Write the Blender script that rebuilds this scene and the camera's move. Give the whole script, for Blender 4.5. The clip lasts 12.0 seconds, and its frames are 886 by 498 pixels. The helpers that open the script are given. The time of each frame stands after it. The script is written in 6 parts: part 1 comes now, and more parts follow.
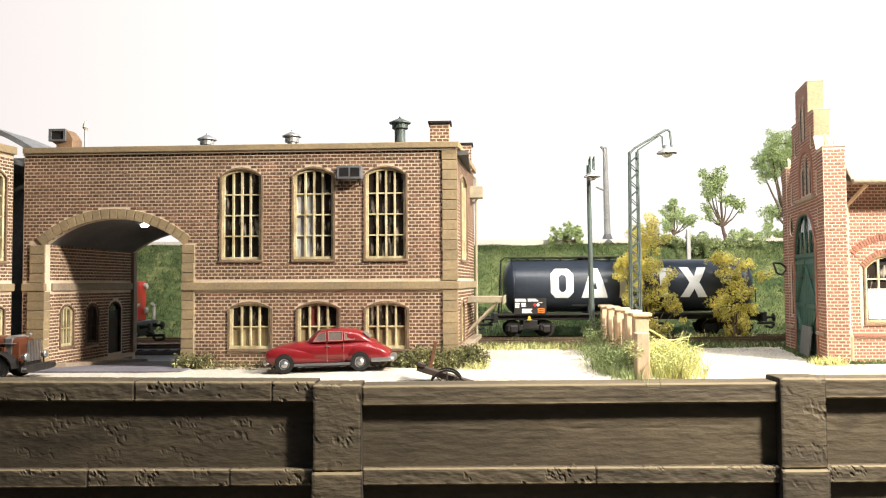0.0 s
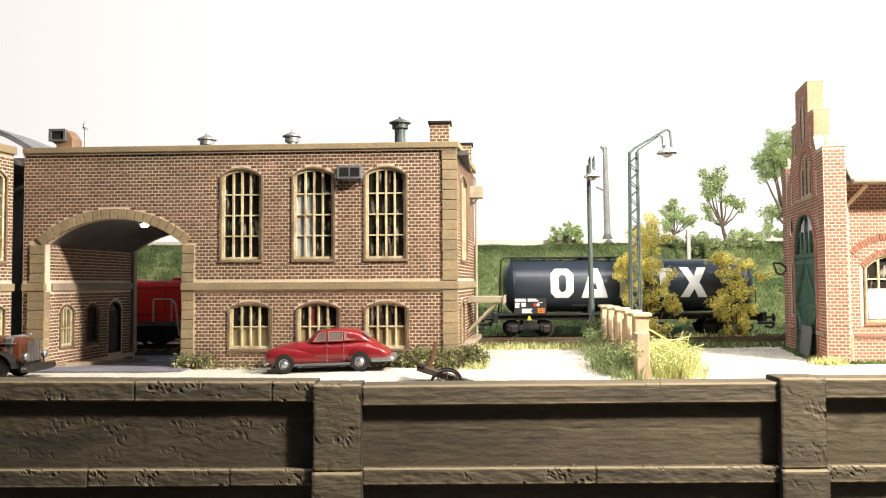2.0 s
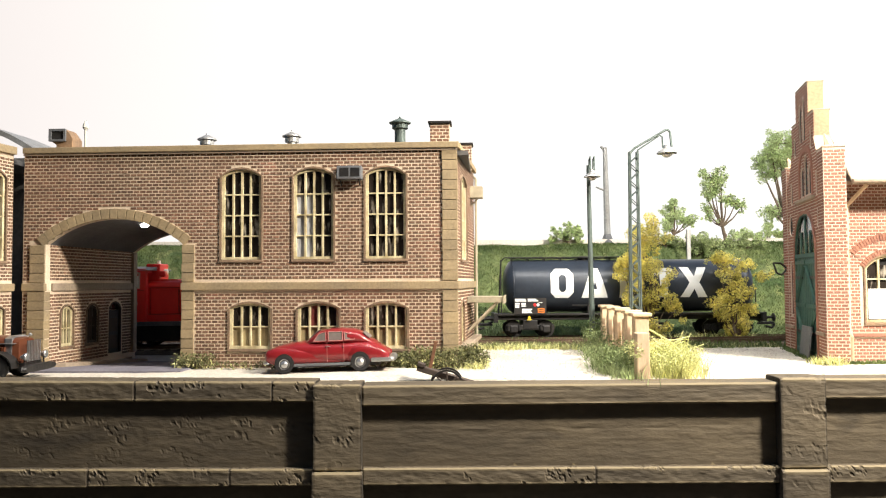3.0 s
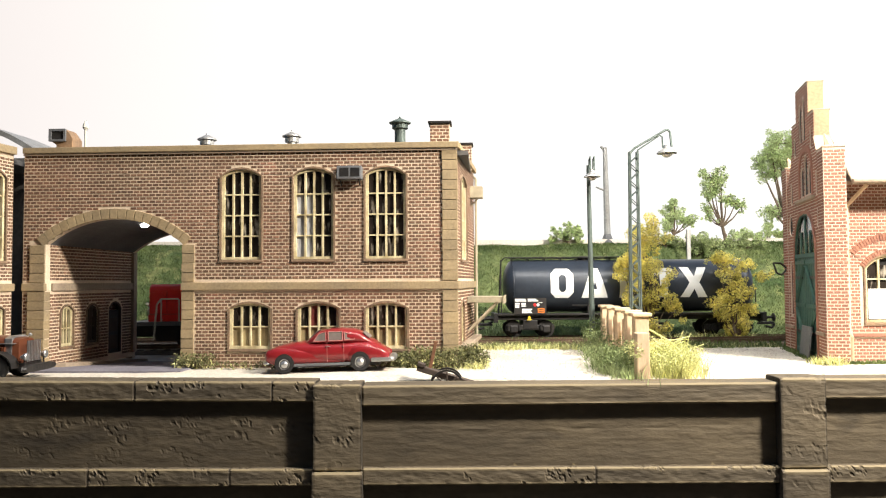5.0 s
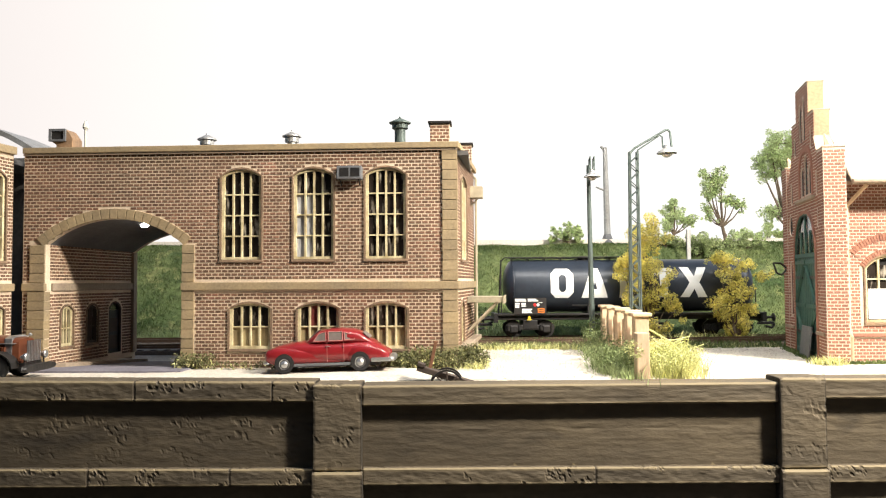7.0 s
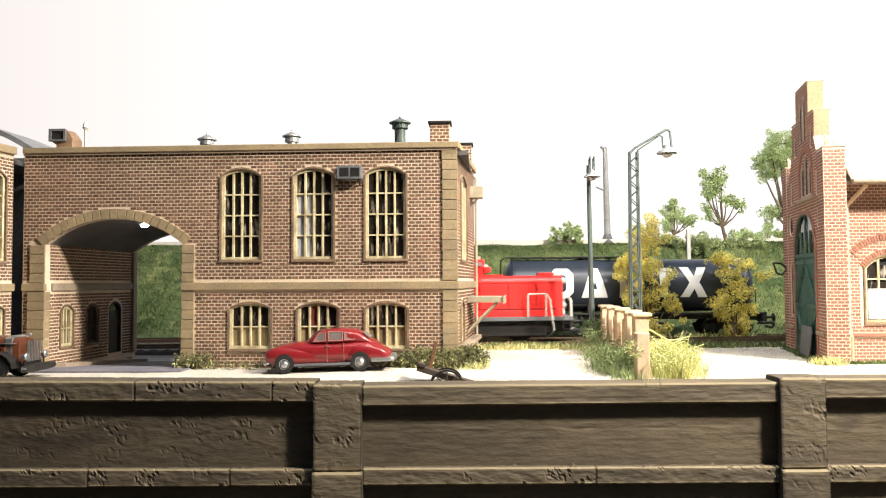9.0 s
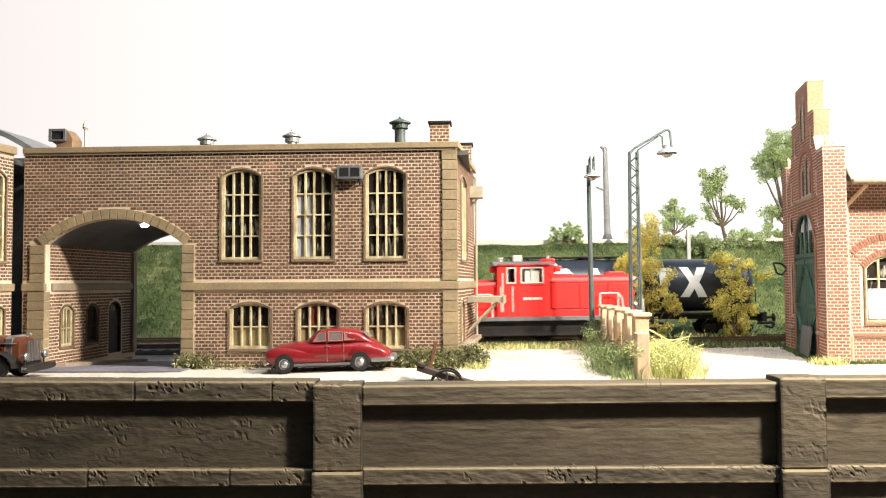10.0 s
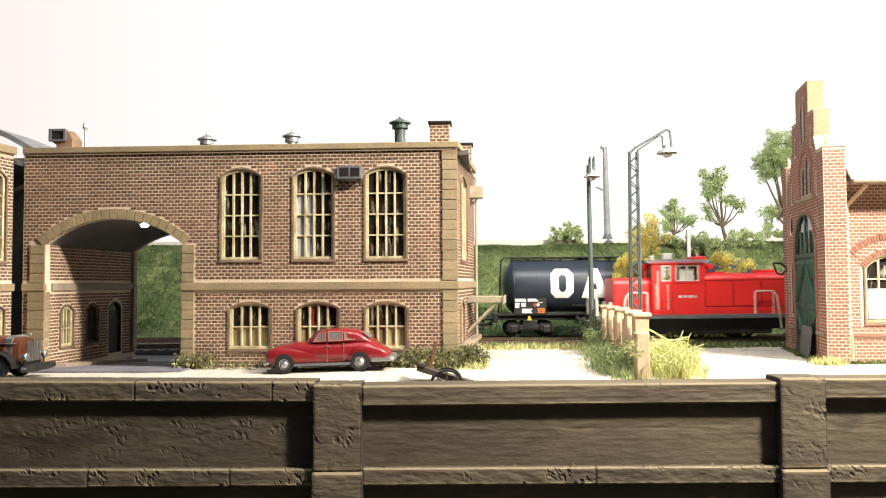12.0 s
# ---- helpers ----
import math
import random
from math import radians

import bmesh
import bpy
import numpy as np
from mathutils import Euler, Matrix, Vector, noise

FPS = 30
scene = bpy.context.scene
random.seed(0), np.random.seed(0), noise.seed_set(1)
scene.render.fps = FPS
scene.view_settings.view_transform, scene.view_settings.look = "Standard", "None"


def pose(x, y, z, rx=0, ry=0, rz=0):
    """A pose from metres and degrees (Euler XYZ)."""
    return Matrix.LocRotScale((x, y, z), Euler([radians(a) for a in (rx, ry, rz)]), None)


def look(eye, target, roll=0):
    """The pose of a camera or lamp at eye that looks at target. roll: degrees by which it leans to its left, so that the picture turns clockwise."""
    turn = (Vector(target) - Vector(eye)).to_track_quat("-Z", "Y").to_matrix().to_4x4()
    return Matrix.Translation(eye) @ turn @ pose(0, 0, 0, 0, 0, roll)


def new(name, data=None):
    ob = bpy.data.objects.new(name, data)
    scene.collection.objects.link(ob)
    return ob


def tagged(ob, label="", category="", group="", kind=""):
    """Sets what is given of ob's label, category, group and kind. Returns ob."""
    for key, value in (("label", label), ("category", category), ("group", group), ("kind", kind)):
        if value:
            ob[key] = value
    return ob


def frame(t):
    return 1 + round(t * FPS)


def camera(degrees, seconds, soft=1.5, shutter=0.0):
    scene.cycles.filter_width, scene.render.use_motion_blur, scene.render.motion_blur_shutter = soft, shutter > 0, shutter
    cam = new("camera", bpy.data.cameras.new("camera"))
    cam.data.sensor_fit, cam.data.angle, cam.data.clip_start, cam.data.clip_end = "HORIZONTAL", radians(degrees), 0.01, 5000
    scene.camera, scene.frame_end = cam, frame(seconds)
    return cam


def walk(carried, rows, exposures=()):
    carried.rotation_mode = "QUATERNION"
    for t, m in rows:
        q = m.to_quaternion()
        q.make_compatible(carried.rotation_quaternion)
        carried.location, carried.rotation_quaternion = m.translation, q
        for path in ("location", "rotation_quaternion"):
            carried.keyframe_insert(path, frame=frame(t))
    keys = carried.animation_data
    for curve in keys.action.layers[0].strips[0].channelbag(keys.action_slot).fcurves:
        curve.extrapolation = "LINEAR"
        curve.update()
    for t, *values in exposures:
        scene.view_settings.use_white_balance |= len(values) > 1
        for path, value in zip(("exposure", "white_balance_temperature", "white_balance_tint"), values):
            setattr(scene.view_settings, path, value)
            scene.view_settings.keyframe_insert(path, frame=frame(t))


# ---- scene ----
# A model railway in 1:87. Lengths below are given in full-size metres and
# are brought down by S when meshes and places are made.
S = 1 / 87
K = 87.0

cam = camera(58.5, 12.0, soft=1.15, shutter=0.9)
EYE = (0, 0, 3.15 * S)
CAM = look(EYE, (0, 10 * S, (3.15 + 10 * 59 / 1400) * S), roll=-0.34)
walk(cam, [(0.0, CAM), (12.0, CAM)], exposures=[(0.0, 1.1), (12.0, 1.1)])

# ---- light ----
# a warm lamp close at the right in front of the layout, a strip lamp along the valance over its front edge, and a dim sky
LAMP = Vector((25.0, 11.0, 23.5))
SUN_TO = (LAMP - Vector((0, 30, 3))).normalized()
world = bpy.data.worlds.new("world")
scene.world = world
world.use_nodes = True
wn = world.node_tree.nodes
sky = wn.new("ShaderNodeTexSky")
sky.sky_type = "NISHITA"
sky.sun_disc = False
sky.sun_elevation = math.asin(SUN_TO.z)
sky.sun_rotation = math.atan2(SUN_TO.x, SUN_TO.y)
wn["Background"].inputs["Strength"].default_value = 0.05
world.node_tree.links.new(sky.outputs["Color"], wn["Background"].inputs["Color"])
lamp = bpy.data.lights.new("room_lamp", "AREA")
lamp.shape = "DISK"
lamp.size = 3.5 * S
lamp.energy = 2.25
lamp.color = (1.0, 0.92, 0.80)
lamp_ob = new("room_lamp", lamp)
lamp_ob.matrix_world = look(tuple(LAMP * S), (0, 31 * S, 2 * S))
strip = bpy.data.lights.new("strip_lamp", "AREA")
strip.shape = "RECTANGLE"
strip.size, strip.size_y = 36.0 * S, 1.5 * S
strip.energy = 1.2
strip.color = (1.0, 0.97, 0.92)
strip_ob = new("strip_lamp", strip)
strip_ob.matrix_world = look((13 * S, 21 * S, 33 * S), (13 * S, 36 * S, 0))


# ---- materials ----
def mat(name, col, rough=0.7, metal=0.0, col2=None, big=0.6, fine=9.0, bump=0.25, rand=0.0,
        grain=0.18, spec=0.4, stretch=(1, 1, 1), transp=0.0, coat=0.0, stain=None, stain_at=0.62):
    m = bpy.data.materials.new(name)
    m.use_nodes = True
    nt = m.node_tree
    n, link = nt.nodes, nt.links.new
    b = n["Principled BSDF"]
    b.inputs["Roughness"].default_value = rough
    b.inputs["Metallic"].default_value = metal
    b.inputs["Specular IOR Level"].default_value = spec
    if coat:
        b.inputs["Coat Weight"].default_value = coat
        b.inputs["Coat Roughness"].default_value = 0.08
    tc = n.new("ShaderNodeTexCoord")
    mp = n.new("ShaderNodeMapping")
    mp.inputs["Scale"].default_value = [K * s for s in stretch]
    link(tc.outputs["Object"], mp.inputs["Vector"])

    def noise_node(scale, detail):
        q = n.new("ShaderNodeTexNoise")
        q.inputs["Scale"].default_value = scale
        q.inputs["Detail"].default_value = detail
        link(mp.outputs["Vector"], q.inputs["Vector"])
        return q

    def mix(kind, fac, a, c):
        q = n.new("ShaderNodeMix")
        q.data_type, q.blend_type = "RGBA", kind
        for sock, v in ((q.inputs[0], fac), (q.inputs[6], a), (q.inputs[7], c)):
            if isinstance(v, (int, float)):
                sock.default_value = v
            elif isinstance(v, tuple):
                sock.default_value = (*v, 1)
            else:
                link(v, sock)
        return q.outputs[2]

    def ramp(src, lo, hi):
        q = n.new("ShaderNodeMapRange")
        q.inputs[1].default_value, q.inputs[2].default_value = lo, hi
        link(src, q.inputs[0])
        return q.outputs[0]

    nb, nf = noise_node(big, 4), noise_node(fine, 5)
    col2 = col2 or tuple(c * 0.72 for c in col)
    out = mix("MIX", ramp(nb.outputs["Fac"], 0.35, 0.68), col, col2)
    if stain:
        ns = noise_node(big * 1.7 + 0.1, 6)
        out = mix("MIX", ramp(ns.outputs["Fac"], stain_at, stain_at + 0.12), out, stain)
    g = n.new("ShaderNodeHueSaturation")
    link(out, g.inputs["Color"])
    val = ramp(nf.outputs["Fac"], 0.25, 0.75)
    mul = n.new("ShaderNodeMath")
    mul.operation = "MULTIPLY_ADD"
    link(val, mul.inputs[0])
    mul.inputs[1].default_value, mul.inputs[2].default_value = 2 * grain, 1 - grain
    last = mul.outputs[0]
    if rand:
        geo, oi = n.new("ShaderNodeNewGeometry"), n.new("ShaderNodeObjectInfo")
        ad = n.new("ShaderNodeMath")
        ad.operation = "ADD"
        link(geo.outputs["Random Per Island"], ad.inputs[0])
        link(oi.outputs["Random"], ad.inputs[1])
        fr = n.new("ShaderNodeMath")
        fr.operation = "FRACT"
        link(ad.outputs[0], fr.inputs[0])
        r2 = n.new("ShaderNodeMath")
        r2.operation = "MULTIPLY_ADD"
        link(fr.outputs[0], r2.inputs[0])
        r2.inputs[1].default_value, r2.inputs[2].default_value = 2 * rand, 1 - rand
        r3 = n.new("ShaderNodeMath")
        r3.operation = "MULTIPLY"
        link(r2.outputs[0], r3.inputs[0])
        link(last, r3.inputs[1])
        last = r3.outputs[0]
    link(last, g.inputs["Value"])
    link(g.outputs["Color"], b.inputs["Base Color"])
    if bump:
        bp = n.new("ShaderNodeBump")
        bp.inputs["Strength"].default_value = bump
        bp.inputs["Distance"].default_value = 0.05 * S
        link(nf.outputs["Fac"], bp.inputs["Height"])
        link(bp.outputs["Normal"], b.inputs["Normal"])
    if transp:
        tr, ms = n.new("ShaderNodeBsdfTranslucent"), n.new("ShaderNodeMixShader")
        link(g.outputs["Color"], tr.inputs["Color"])
        ms.inputs[0].default_value = transp
        link(b.outputs[0], ms.inputs[1])
        link(tr.outputs[0], ms.inputs[2])
        link(ms.outputs[0], n["Material Output"].inputs["Surface"])
    return m


def glow(name, col, strength):
    m = bpy.data.materials.new(name)
    m.use_nodes = True
    b = m.node_tree.nodes["Principled BSDF"]
    b.inputs["Base Color"].default_value = (*col, 1)
    b.inputs["Emission Color"].default_value = (*col, 1)
    b.inputs["Emission Strength"].default_value = strength
    return m


M_BRICK = mat("brown_brick", (0.185, 0.092, 0.056), 0.85, col2=(0.125, 0.077, 0.046), big=0.3, fine=7, rand=0.3, grain=0.3, stain=(0.27, 0.13, 0.085), stain_at=0.6)
M_MORTAR = mat("pale_mortar", (0.72, 0.58, 0.43), 0.9, big=0.5, fine=16, bump=0.1, col2=(0.50, 0.39, 0.28))
M_BRICK2 = mat("orange_brick", (0.32, 0.145, 0.095), 0.85, col2=(0.25, 0.115, 0.08), big=0.4, fine=12, rand=0.16, stain=(0.36, 0.20, 0.14), stain_at=0.66)
M_MORTAR2 = mat("warm_mortar", (0.60, 0.48, 0.38), 0.9, big=0.5, fine=16, bump=0.1, col2=(0.48, 0.38, 0.30))
M_STONE = mat("sandstone", (0.33, 0.245, 0.135), 0.85, col2=(0.25, 0.19, 0.115), big=0.8, fine=10, rand=0.1)
M_STONE2 = mat("grey_sandstone", (0.36, 0.28, 0.20), 0.85, col2=(0.28, 0.22, 0.16), big=0.8, fine=10)
M_CREAM = mat("cream_paint", (0.66, 0.58, 0.36), 0.6, col2=(0.38, 0.30, 0.16), big=1.8, fine=9, bump=0.2)
M_BLIND = mat("yellowed_blind", (0.34, 0.27, 0.14), 0.8, col2=(0.17, 0.12, 0.06), big=1.3, fine=5, stretch=(2, 2, 0.5))
M_GLASS = mat("dark_glass", (0.018, 0.014, 0.012), 0.12, col2=(0.035, 0.028, 0.022), big=1.3, fine=5, bump=0.06, stain=(0.34, 0.30, 0.25), stain_at=0.58, stretch=(2.2, 2.2, 0.55))
M_CURTAIN = mat("white_curtain", (0.50, 0.50, 0.50), 0.8, col2=(0.3, 0.3, 0.31), big=2.2, fine=6, stretch=(2, 2, 0.5))
# near-black colour that paints the shade inside openings
M_INSIDE_SHADE = mat("painted_inside_shade", (0.02, 0.018, 0.016), 0.9)
M_PLASTER = mat("grey_plaster", (0.14, 0.132, 0.13), 0.9, col2=(0.10, 0.095, 0.093), big=0.5, fine=8)
M_ZINC = mat("zinc_metal", (0.42, 0.42, 0.41), 0.45, 0.5, col2=(0.33, 0.32, 0.30), big=1.5, fine=8)
M_BLACK = mat("black_metal", (0.016, 0.015, 0.015), 0.5, 0.2, col2=(0.028, 0.024, 0.021), big=2, fine=10)
M_ROOF = mat("roof_felt", (0.11, 0.105, 0.10), 0.9, big=0.4)
M_ROOFLIGHT = mat("pale_roof_sheet", (0.74, 0.68, 0.60), 0.75, col2=(0.66, 0.60, 0.52), big=0.7)
M_GRAVEL = mat("white_gravel", (0.60, 0.55, 0.46), 0.95, col2=(0.47, 0.42, 0.35), big=0.35, fine=9, bump=0.9, grain=0.28)
M_PAVE = mat("cobble_grey", (0.20, 0.185, 0.21), 0.85, col2=(0.15, 0.14, 0.165), big=0.6, fine=9, bump=0.5)
M_BALLAST = mat("brown_ballast", (0.15, 0.115, 0.085), 0.95, col2=(0.10, 0.08, 0.06), big=1.2, fine=16, bump=0.9, grain=0.4)
M_WOODDARK = mat("sleeper_wood", (0.07, 0.05, 0.038), 0.9, big=1.2, fine=12)
M_RAIL = mat("rusty_rail", (0.17, 0.11, 0.075), 0.5, 0.5)
M_CONC = mat("worn_concrete", (0.128, 0.100, 0.063), 0.78, col2=(0.074, 0.059, 0.040), big=0.5, fine=7, bump=0.7, stretch=(0.35, 1, 1), stain=(0.05, 0.04, 0.028), stain_at=0.6)


def tone_edges(m, pale, dark):
    """Dry-brush raised edges pale, which also paints edge highlights, and mix hollows darker."""
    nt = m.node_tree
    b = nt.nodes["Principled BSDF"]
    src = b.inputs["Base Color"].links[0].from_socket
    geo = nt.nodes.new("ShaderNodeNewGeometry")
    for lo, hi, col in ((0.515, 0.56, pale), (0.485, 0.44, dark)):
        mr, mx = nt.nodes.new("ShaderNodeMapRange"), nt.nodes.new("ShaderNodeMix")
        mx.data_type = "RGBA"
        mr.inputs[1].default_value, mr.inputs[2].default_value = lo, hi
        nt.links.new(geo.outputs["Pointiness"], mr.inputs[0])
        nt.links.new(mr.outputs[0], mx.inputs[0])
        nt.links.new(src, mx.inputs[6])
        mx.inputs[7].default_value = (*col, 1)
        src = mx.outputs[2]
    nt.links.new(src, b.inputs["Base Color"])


# pale tone: rubbed edges plus painted edge highlight; dark tone: hollows
tone_edges(M_CONC, (0.24, 0.19, 0.11), (0.028, 0.022, 0.015))
M_GRASS = mat("embankment_turf", (0.15, 0.185, 0.07), 0.95, col2=(0.06, 0.095, 0.032), big=0.45, fine=3, bump=0.9, grain=0.45, stain=(0.24, 0.25, 0.10), stain_at=0.56)
M_BLADE = mat("grass_blade", (0.19, 0.235, 0.085), 0.8, col2=(0.065, 0.11, 0.033), big=0.45, fine=3, rand=0.35, bump=0, transp=0.35)
M_STRAW = mat("straw_blade", (0.76, 0.72, 0.36), 0.8, col2=(0.52, 0.54, 0.22), big=0.5, fine=3, rand=0.3, bump=0, transp=0.35)
M_YELLOW = mat("yellow_leaf", (0.86, 0.76, 0.24), 0.75, col2=(0.70, 0.65, 0.20), big=0.9, fine=3, rand=0.22, bump=0, transp=0.55)
M_WEED = mat("weed_blade", (0.48, 0.54, 0.28), 0.8, col2=(0.30, 0.37, 0.16), big=0.5, fine=3, rand=0.35, bump=0, transp=0.4)
M_PALEGRASS = mat("pale_grass_blade", (0.46, 0.52, 0.27), 0.8, col2=(0.34, 0.42, 0.18), big=0.5, fine=3, rand=0.25, bump=0, transp=0.4)
M_GREEN = mat("green_leaf", (0.27, 0.32, 0.14), 0.75, col2=(0.17, 0.22, 0.085), big=0.8, fine=3, rand=0.35, bump=0, transp=0.35)
M_OLIVE = mat("olive_leaf", (0.16, 0.155, 0.06), 0.8, col2=(0.09, 0.095, 0.036), big=0.9, fine=3, rand=0.4, bump=0)
# far foliage: haze and backdrop glare are painted in as a paler green
M_HAZELEAF = mat("haze_paled_green_leaf", (0.66, 0.74, 0.42), 0.8, col2=(0.52, 0.62, 0.32), big=0.6, fine=3, rand=0.2, bump=0, transp=0.6)
M_BARK = mat("bark", (0.16, 0.12, 0.085), 0.9, big=2, fine=12)
M_TAN = mat("tan_wood", (0.62, 0.47, 0.31), 0.85, col2=(0.48, 0.35, 0.22), big=1.5, fine=8, rand=0.12, stretch=(1, 1, 0.4))
M_GREYWOOD = mat("grey_wood", (0.38, 0.33, 0.23), 0.85, col2=(0.28, 0.24, 0.17), big=1.5, fine=8, rand=0.1)
M_RED = mat("red_loco_paint", (0.82, 0.034, 0.03), 0.36, col2=(0.74, 0.03, 0.026), big=0.6, fine=4, bump=0.02, grain=0.05)
M_CARRED = mat("red_car_paint", (0.23, 0.012, 0.016), 0.32, col2=(0.19, 0.011, 0.014), big=0.8, fine=4, bump=0.02, grain=0.06, coat=0.6)
M_STAKE = mat("brown_stake_wood", (0.22, 0.10, 0.05), 0.8, big=1.5, fine=9)
M_DUCT = mat("rusty_duct_sheet", (0.36, 0.22, 0.12), 0.7, 0.2, col2=(0.22, 0.15, 0.10), big=1.4, fine=9)
M_CARTRIM = mat("worn_red_trim", (0.46, 0.16, 0.14), 0.4, big=1.5, bump=0.03)
M_SURROUND = mat("weathered_moulding", (0.25, 0.165, 0.10), 0.85, col2=(0.14, 0.095, 0.062), big=1.2, fine=9, grain=0.3)
M_NICHE = mat("dark_red_niche", (0.11, 0.04, 0.035), 0.85, big=1.0, fine=9)
M_SEAM = mat("dark_red_seam", (0.16, 0.008, 0.008), 0.6, big=1.5, bump=0.02)
M_SILL = mat("grey_frame_paint", (0.15, 0.155, 0.16), 0.5, col2=(0.11, 0.11, 0.115), big=1.4)
M_WHITE = mat("white_paint", (0.80, 0.80, 0.78), 0.5, col2=(0.72, 0.72, 0.70), big=1, fine=5, bump=0.03, grain=0.04)
M_OFFWHITE = mat("offwhite_plastic", (0.72, 0.70, 0.60), 0.5, big=1.2, fine=6, bump=0.05, grain=0.08)
M_TANK = mat("dark_blue_grey_tank", (0.030, 0.038, 0.052), 0.36, col2=(0.022, 0.027, 0.036), big=0.4, fine=5, bump=0.03, grain=0.1)
M_ORANGE = mat("orange_plate", (0.75, 0.20, 0.02), 0.6)
M_YELLOWP = mat("yellow_paint", (0.75, 0.55, 0.03), 0.6)
M_CHROME = mat("dull_chrome", (0.62, 0.62, 0.62), 0.28, 0.85, big=2, fine=6, bump=0.03, grain=0.08)
M_TYRE = mat("tyre_rubber", (0.02, 0.02, 0.02), 0.8)
M_BROWN = mat("brown_truck_paint", (0.13, 0.042, 0.02), 0.35, col2=(0.11, 0.036, 0.018), big=1, bump=0.05, grain=0.08)
M_GREENPAINT = mat("green_door_paint", (0.045, 0.115, 0.085), 0.65, col2=(0.035, 0.085, 0.065), big=1.2, fine=7, stain=(0.11, 0.17, 0.14), stain_at=0.64)
M_MAST = mat("grey_green_steel", (0.115, 0.145, 0.13), 0.55, 0.3, col2=(0.08, 0.10, 0.09), big=2)
M_LAMPGLASS = mat("milky_lamp_glass", (0.85, 0.83, 0.78), 0.3)
M_PALEGLASS = mat("clear_plastic_pane", (0.22, 0.18, 0.16), 0.35, col2=(0.12, 0.10, 0.09), big=1.6, fine=3, bump=0.02)
M_WIN_RED = mat("red_rag", (0.16, 0.03, 0.025), 0.8)
M_FLOOR = mat("dark_floor", (0.03, 0.026, 0.022), 0.8)
M_SKY_BLOCK = mat("sky_block_dark", (0.025, 0.022, 0.02), 0.9)
M_LED = glow("white_led", (1.0, 0.98, 0.95), 4.0)


# ---- making meshes ----
def finish(name, bm, material, parent=None, label="", m=None, smooth=False):
    bmesh.ops.scale(bm, vec=(S, S, S), verts=bm.verts)
    me = bpy.data.meshes.new(name)
    bm.to_mesh(me)
    bm.free()
    me.materials.append(material)
    if smooth:
        me.shade_smooth()
    ob = new(name, me)
    if parent is not None:
        ob.parent = parent
    if m is not None:
        ob.matrix_basis = small(m)
    if label:
        ob["label"] = label
    return ob


def small(m):
    """A pose in full-size metres brought to the model's size."""
    m = m.copy()
    m.translation = m.translation * S
    return m


def part(name, bm, material, parent, label="", m=None, smooth=False):
    return finish(name, bm, material, parent, label, m, smooth)


def raw(name, verts, faces, material, parent=None, m=None):
    me = bpy.data.meshes.new(name)
    me.from_pydata([tuple(c * S for c in v) for v in verts], [], faces)
    me.materials.append(material)
    ob = new(name, me)
    if parent is not None:
        ob.parent = parent
    if m is not None:
        ob.matrix_basis = small(m)
    return ob


def thing(name, m, label, category, group="", kind=""):
    ob = new(name)
    ob.empty_display_size = 0.01
    ob.matrix_basis = small(m)
    return tagged(ob, label, category, group, kind)


def box(bm, x0, x1, y0, y1, z0, z1, bevel=0.0, m=None):
    vs = [bm.verts.new(p) for p in ((x0, y0, z0), (x1, y0, z0), (x1, y1, z0), (x0, y1, z0),
                                    (x0, y0, z1), (x1, y0, z1), (x1, y1, z1), (x0, y1, z1))]
    fs = [bm.faces.new([vs[i] for i in q]) for q in ((3, 2, 1, 0), (4, 5, 6, 7), (0, 1, 5, 4), (1, 2, 6, 5), (2, 3, 7, 6), (3, 0, 4, 7))]
    if m is not None:
        bmesh.ops.transform(bm, matrix=m, verts=vs)
    if bevel:
        es = list({e for f in fs for e in f.edges})
        bmesh.ops.bevel(bm, geom=es, offset=bevel, segments=2, affect="EDGES", profile=0.6)
    return vs


def boxbm(*a, **k):
    bm = bmesh.new()
    box(bm, *a, **k)
    return bm


def cyl(bm, p0, p1, r0, r1=None, n=12, caps=True):
    p0, p1 = Vector(p0), Vector(p1)
    r1 = r0 if r1 is None else r1
    q = (p1 - p0).to_track_quat("Z", "Y")
    ring = []
    for p, r in ((p0, r0), (p1, r1)):
        ring.append([bm.verts.new(p + q @ Vector((r * math.cos(a), r * math.sin(a), 0)))
                     for a in (2 * math.pi * i / n for i in range(n))])
    for i in range(n):
        j = (i + 1) % n
        bm.faces.new((ring[0][i], ring[0][j], ring[1][j], ring[1][i]))
    if caps:
        bm.faces.new(ring[0][::-1])
        bm.faces.new(ring[1])


def tube(bm, pts, r, n=6):
    for a, b in zip(pts, pts[1:]):
        cyl(bm, a, b, r, n=n)


def lathe(bm, profile, at=(0, 0, 0), n=16, axis="Z", hollow=False):
    """Turn a profile of (radius, height) about an axis."""
    rings = []
    for r, h in profile:
        ring = []
        for i in range(n):
            a = 2 * math.pi * i / n
            c, s = max(r, 1e-4) * math.cos(a), max(r, 1e-4) * math.sin(a)
            v = {"Z": (c, s, h), "Y": (c, h, s), "X": (h, c, s)}[axis]
            ring.append(bm.verts.new(Vector(v) + Vector(at)))
        rings.append(ring)
    for a, b in zip(rings, rings[1:] + (rings[:1] if hollow else [])):
        for i in range(n):
            j = (i + 1) % n
            bm.faces.new((a[i], a[j], b[j], b[i]))
    if not hollow:
        bm.faces.new(rings[0])
        bm.faces.new(rings[-1])
    bmesh.ops.recalc_face_normals(bm, faces=bm.faces)


